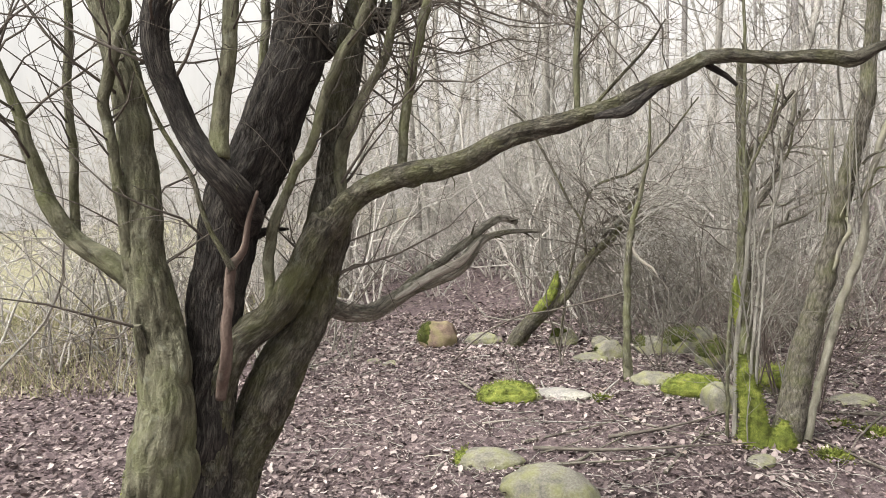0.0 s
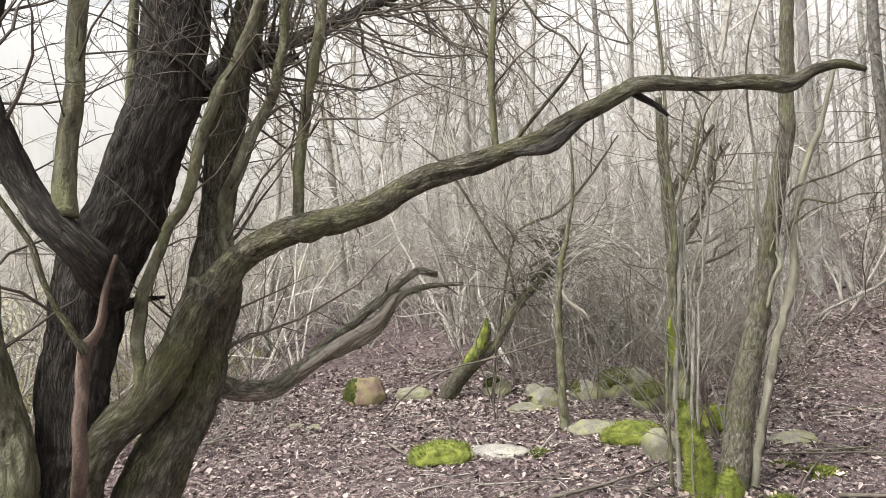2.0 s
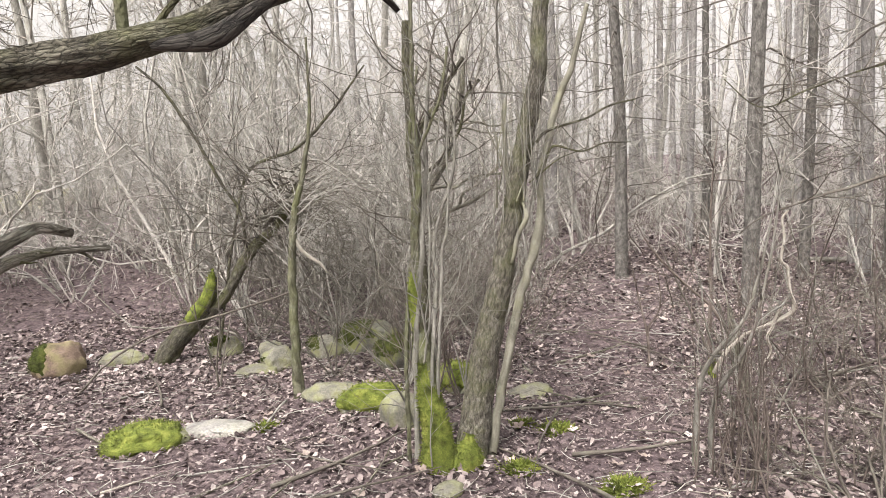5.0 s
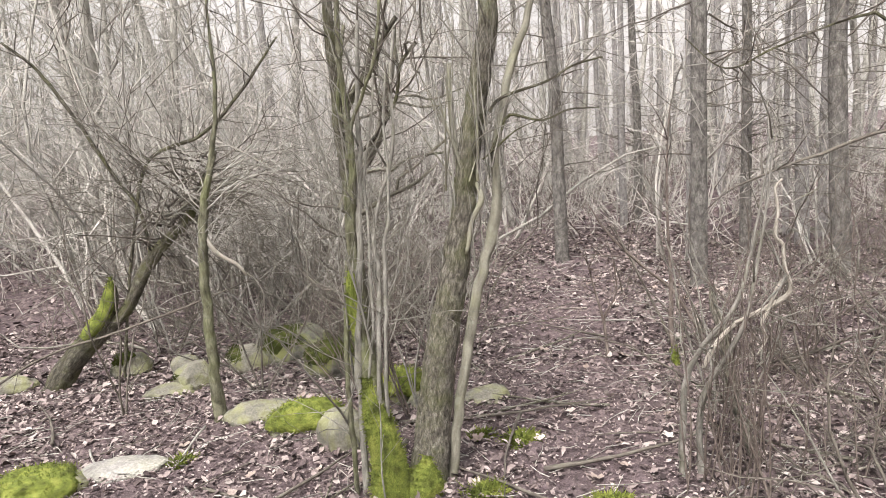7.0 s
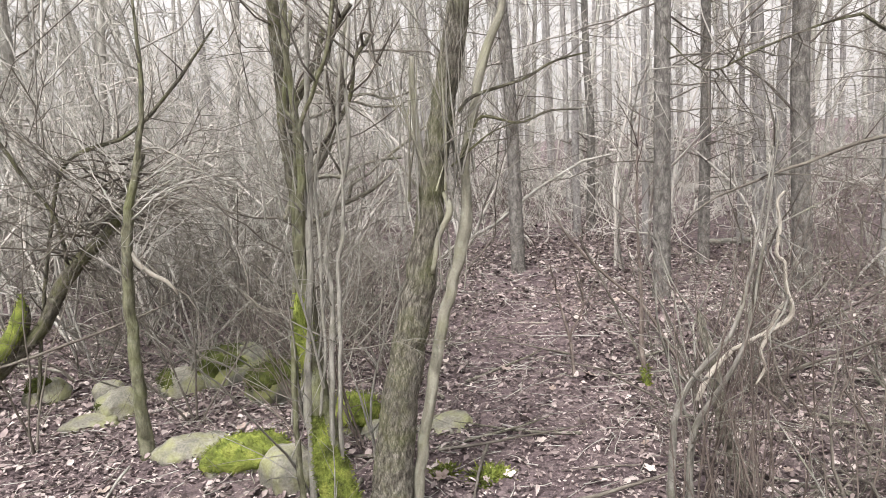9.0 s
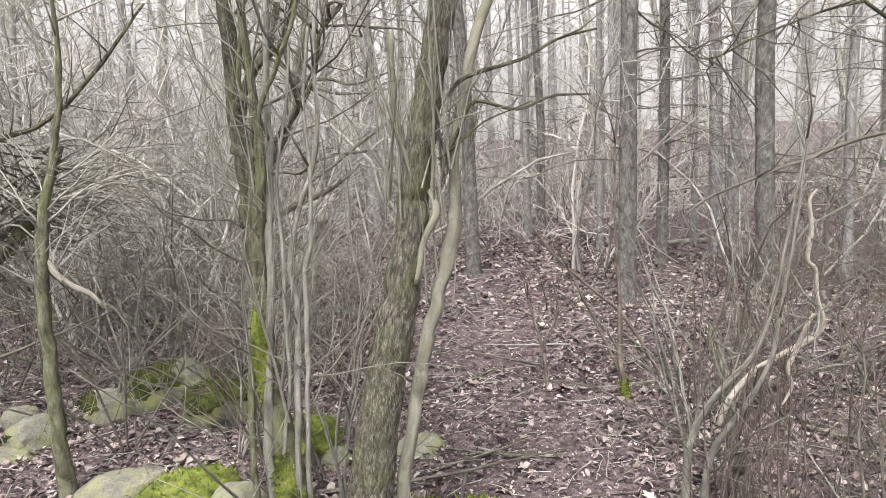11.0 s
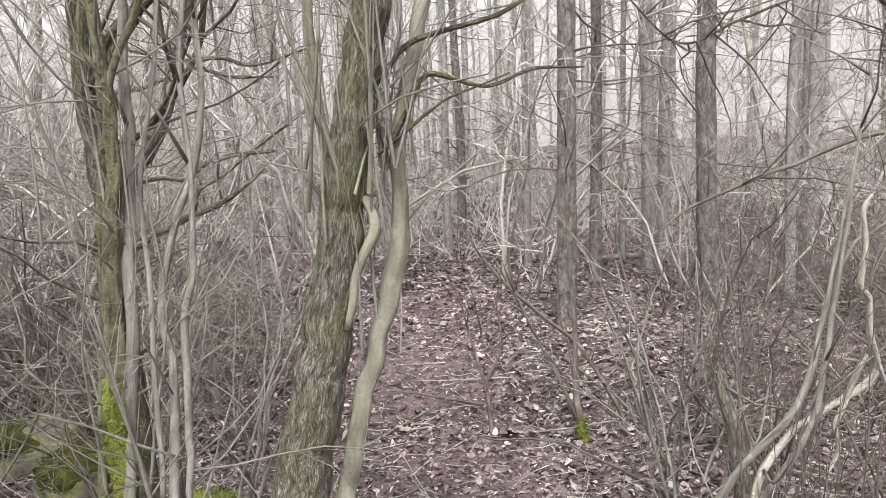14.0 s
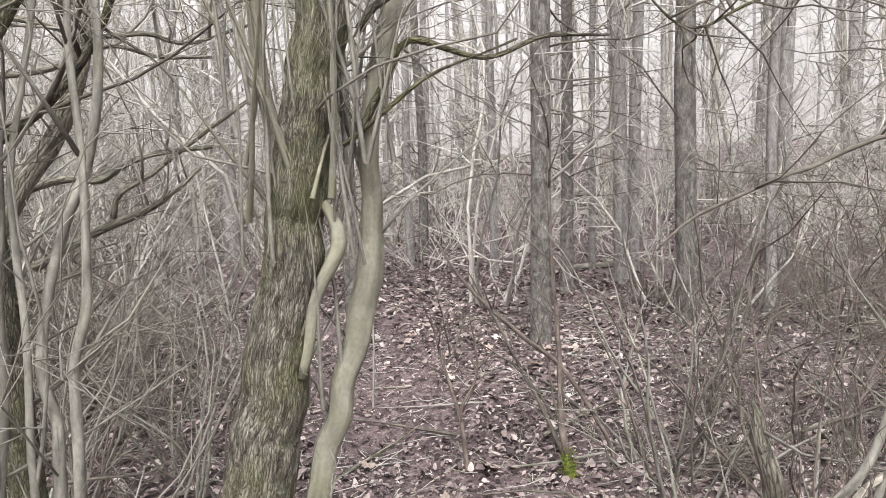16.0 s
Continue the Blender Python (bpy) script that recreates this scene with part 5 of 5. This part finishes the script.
moss_sheath(path_sapling, [(3.965, 5.055, -0.02, 0.022), (3.962, 5.055, 0.05, 0.018), (3.965, 5.06, 0.11, 0.008)], rng, blades=400)
fork_sapling = thing("sapling", "low forked bare sapling rising from the trodden path", "sapling", (3.75, 5.4, 0), "bare saplings along the path")
limb(fork_sapling, "stem", bark_brown, [(3.74, 5.4, -0.04, 0.014), (3.745, 5.41, 0.1, 0.011), (3.75, 5.45, 0.26, 0.009), (3.73, 5.5, 0.45, 0.006), (3.72, 5.55, 0.65, 0.003)], k=10, step=0.02, bump=0.16)
limb(fork_sapling, "stem", bark_brown, [(3.75, 5.43, 0.2, 0.007), (3.76, 5.43, 0.26, 0.007), (3.83, 5.4, 0.4, 0.005), (3.84, 5.44, 0.64, 0.003)], k=10, step=0.02, bump=0.14)
limb(fork_sapling, "stem", bark_dim, [(4.05, 5.12, -0.02, 0.009), (4.01, 5.18, 0.18, 0.008), (3.96, 5.29, 0.42, 0.007), (3.91, 5.38, 0.63, 0.006), (3.86, 5.45, 0.8, 0.003)], k=10, step=0.02, bump=0.14)
for owner in (path_sapling, fork_sapling):
    twigs(owner, "twig", bark_brown, rng, 16, 0.4, 0.0035, levels=1, density=7, reach=(0.3, 1.0), up=0.3)


for at, h, n, mat in (((4.3, 5.35), 1.0, 2, bark_dim), ((2.15, 5.0), 0.8, 3, bark_brown), ((2.35, 5.2), 0.9, 3, bark_brown), ((2.5, 5.0), 0.7, 3, bark_brown), ((2.2, 5.4), 1.0, 3, bark_brown), ((2.6, 5.3), 0.8, 3, bark_brown), ((4.6, 6.3), 0.7, 2, bark_dim), ((3.6, 4.4), 1.6, 2, bark_mid), ((3.9, 4.6), 1.3, 2, bark_mid), ((4.3, 4.75), 1.5, 2, bark_mid), ((2.6, 5.6), 1.4, 3, bark_mid), ((1.0, 6.15), 1.4, 3, bark_dim), ((2.15, 5.75), 1.3, 4, bark_mid), ((2.3, 4.95), 1.2, 4, bark_mid), ((2.0, 4.75), 1.4, 4, bark_mid), ((-0.87, 6.7), 1.2, 4, bark_mid), ((2.5, 6.2), 1.6, 4, bark_mid), ((2.9, 6.3), 1.2, 4, bark_mid), ((-1.9, 5.9), 1.6, 3, bark_mid), ((1.75, 6.1), 1.2, 4, bark_dim)):
    sapling(at, rng, h, n, mat, "thin bare sapling with a few crooked twigs rising from litter")


# ---------------------------------------------------------------- sticks and litter
def stick(rng, length, r, mat):
    ob = thing("fallen_stick", "dry fallen stick lying on the leaf litter", "stick", group="fallen sticks")
    rows = grow(rng, (-length / 2, 0, r), (1, 0, 0), length, r, 1, 1.6, rise=0.0, wig=0.07, seg=0.06)
    for q in rows:
        q[:, 2] = np.maximum(q[:, 2] * 0.25, 0.0) + 0.6 * r
    part("wood", mesh_of("wood", [tube(q, 6, 0.1, seed=i * 0.4) for i, q in enumerate(rows)], mat), ob)
    return ob


sticks = [stick(rng, l, r, m) for l, r, m in ((0.5, 0.007, bark_twig), (0.8, 0.009, bark_dim), (0.35, 0.006, wood_pale), (0.6, 0.01, bark_grey))]
for i in range(95):
    if i < 60:
        x, y = rng.uniform(0.2, 4.6), rng.uniform(3.5, 6.3)
    else:
        x, y = rng.uniform(2.9, 4.4), rng.uniform(2.9, 4.1)
    m = pose(x, y, float(ground_z(x, y)) + 0.012, rng.normal(0, 2), rng.normal(0, 3), rng.uniform(0, 360))
    ob = sticks[i] if i < 4 else copy_thing(sticks[i % 4], m)
    ob.matrix_basis = m @ Matrix.Scale(rng.uniform(0.6, 1.2), 4)

for x, y, a, s in ((1.38, 4.36, -8, 1.5), (1.15, 4.3, 15, 1.2), (0.97, 4.76, 40, 1.1), (2.75, 4.9, -30, 1.4), (2.9, 5.05, 5, 1.2), (1.7, 4.75, 20, 1.3), (3.1, 4.2, -15, 1.3)):
    m = pose(x, y, float(ground_z(x, y)) + 0.015, 0, 0, a)
    copy_thing(sticks[1 if s > 1.25 else 3], m).matrix_basis = m @ Matrix.Scale(s, 4)

log = thing("fallen_log", "thin dark fallen log on the pine floor", "log", (7.3, 7.05, float(ground_z(7.3, 7.05))))
limb(log, "trunk", bark_mid, [(6.95, 7.3, 0.16, 0.03), (7.3, 7.05, 0.16, 0.032), (7.75, 6.75, 0.16, 0.024)], k=12, bump=0.1)


def litter(name, label, count, box, size, rng, mat, keep=None):
    """Curled dry leaves strewn over the ground, two quads each."""
    x, y = rng.uniform(box[0], box[1], count), rng.uniform(box[2], box[3], count)
    if keep is not None:
        ok = keep(x, y) > rng.random(count)
        x, y = x[ok], y[ok]
    n = len(x)
    z = ground_z(x, y) + 0.016 + rng.uniform(0, 0.012, n)
    s = size * rng.uniform(0.45, 1.25, n)
    a = rng.uniform(0, 2 * np.pi, n)
    d = np.stack([np.cos(a), np.sin(a), rng.normal(0, 0.3, n)], 1)
    e = np.stack([-np.sin(a), np.cos(a), rng.normal(0, 0.32, n)], 1)
    c = np.stack([x, y, z], 1)
    w = rng.uniform(0.14, 0.42, n)
    curl = np.stack([0 * x, 0 * x, s * rng.uniform(-0.1, 0.45, n)], 1)
    S = s[:, None]
    W = (s * w)[:, None]
    b, t = c - d * S * 0.5, c + d * S * 0.5 + curl * 0.6
    jag = rng.uniform(0.35, 1.15, (4, n, 1))
    q = np.stack([b, c - d * S * 0.2 + e * W * jag[0] + curl, c + d * S * 0.22 + e * W * jag[1] + curl, t, c + d * S * 0.22 - e * W * jag[2] + curl * 0.6, c - d * S * 0.2 - e * W * jag[3] + curl * 0.6], 1)
    k = np.arange(n)[:, None] * 6
    f = np.concatenate([k + np.array([[0, 3, 2, 1]]), k + np.array([[0, 5, 4, 3]])])
    ob = new(name, mesh_of(name, [(q.reshape(-1, 3), f, None)], mat))
    return tagged(ob, label, "leaves", kind="stuff")


def big_leaf(rng):
    """A pale, lobed, curled leaf on the litter."""
    n = 40
    a = np.linspace(0, 2 * np.pi, n, endpoint=False)
    r = 0.032 * (0.62 + 0.38 * np.abs(np.cos(2.5 * a)) + 0.08 * rng.normal(size=n)) * (1 - 0.25 * np.cos(a))
    lift = 0.35 * rng.uniform(0.4, 1.2)
    rings = []
    for q in (1.0, 0.5):
        z = 0.012 + lift * (r * q) ** 2 / 0.03 + 0.003 * np.sin(5 * a) * q
        rings.append(np.stack([q * r * np.cos(a), q * r * np.sin(a), z], 1))
    v = np.vstack([*rings, [[0, 0, 0.012]]])
    i = np.arange(n)
    f = np.stack([i, (i + 1) % n, n + (i + 1) % n, n + i], 1)
    h = np.arange(0, n, 2)
    g = np.stack([n + h, n + (h + 1) % n, n + (h + 2) % n, h * 0 + 2 * n], 1)
    ob = new("fallen_leaf", mesh_of("fallen_leaf", [(v, np.vstack([f, g]), None)], pale_leaf))
    return tagged(ob, "large pale lobed dry leaf lying on the litter", "leaf", "large pale leaves")


rng = np.random.default_rng(61)
big_leaves = [big_leaf(rng) for _ in range(3)]
places = [(3.77, 5.31), (3.2, 4.75), (3.4, 4.5), (3.0, 4.35), (4.2, 5.6), (4.35, 6.1), (3.5, 5.3), (4.6, 5.2)] + [(rng.uniform(1.2, 5.2), rng.uniform(3.8, 7.0)) for _ in range(46)]
for i, (x, y) in enumerate(places):
    m = pose(x, y, float(ground_z(x, y)) + 0.02, rng.normal(0, 14), rng.normal(0, 14), rng.uniform(0, 360))
    ob = big_leaves[i] if i < 3 else copy_thing(big_leaves[i % 3], m)
    ob.matrix_basis = m @ Matrix.Scale(rng.uniform(0.6, 1.15) if i else 1.2, 4)


def not_mud(x, y):
    """Fewer leaves on the trodden earth."""
    mud = np.exp(-((x - 0.6) / 1.1) ** 2 - ((y - 4.6) / 1.0) ** 2)
    t = np.clip(((x - 2.5) * 2.25 + (y - 3.9) * 3.5) / 17.3, 0, 1)
    d = np.hypot(x - 2.5 - t * 2.25, y - 3.9 - t * 3.5)
    mud = np.maximum(mud, 0.95 * np.exp(-(d / 0.42) ** 4))
    return np.clip(1 - 0.8 * mud + 0.2 * vnoise(x * 2, y * 2), 0.05, 1)


rng = np.random.default_rng(53)
litter("leaf_litter", "brown and greyish dry leaves strewn on the forest floor", 76000, (-4.0, 7.0, 3.0, 9.0), 0.04, rng, dry_leaf, not_mud)
litter("leaf_litter", "brown dry leaves on the floor under the pines", 16000, (-5.0, 12.0, 6.5, 16.0), 0.06, rng, dry_leaf)
litter("leaf_crumbs", "small broken leaf crumbs trodden into the mud", 60000, (-1.5, 5.5, 3.0, 7.0), 0.019, rng, dry_leaf)


def ground_twigs(rng, count, box):
    rows = []
    for _ in range(count):
        x, y = rng.uniform(box[0], box[1]), rng.uniform(box[2], box[3])
        a, l = rng.uniform(0, 2 * np.pi), rng.uniform(0.05, 0.28)
        s = np.linspace(-0.5, 0.5, 4)
        px = x + s * l * np.cos(a) + rng.normal(0, 0.008, 4)
        py = y + s * l * np.sin(a) + rng.normal(0, 0.008, 4)
        rows.append(np.stack([px, py, ground_z(px, py) + 0.022 + rng.uniform(0, 0.01), np.linspace(0.003, 0.0015, 4)], 1))
    ob = new("twig_litter", mesh_of("twig_litter", [tube(r, 3, seed=i * 0.3) for i, r in enumerate(rows)], bark_twig))
    return tagged(ob, "thin broken twigs strewn over the leaf litter", "twigs", kind="stuff")


ground_twigs(rng, 1700, (-1.0, 6.0, 3.2, 8.0))


def grass(rng, count, box):
    x, y = rng.uniform(box[0], box[1], count), rng.uniform(box[2], box[3], count)
    z = ground_z(x, y)
    p = np.stack([x, y, z], 1)
    a = rng.uniform(0, 2 * np.pi, count)
    s = np.stack([np.cos(a), np.sin(a), 0 * a], 1) * 0.004
    w = np.stack([rng.normal(0, 0.5, count), rng.normal(0, 0.5, count), 1 + 0 * a], 1) * rng.uniform(0.05, 0.2, (count, 1))
    q = np.stack([p - s, p + s, p + w + s * 0.2, p + w - s * 0.2], 1)
    ob = new("dry_grass", mesh_of("dry_grass", [(q.reshape(-1, 3), np.arange(4 * count).reshape(-1, 4), None)], dry_grass))
    return tagged(ob, "pale dry grass at the clearing's edge", "grass", kind="stuff")


grass(rng, 14000, (-7.0, -1.9, 5.5, 11.0))
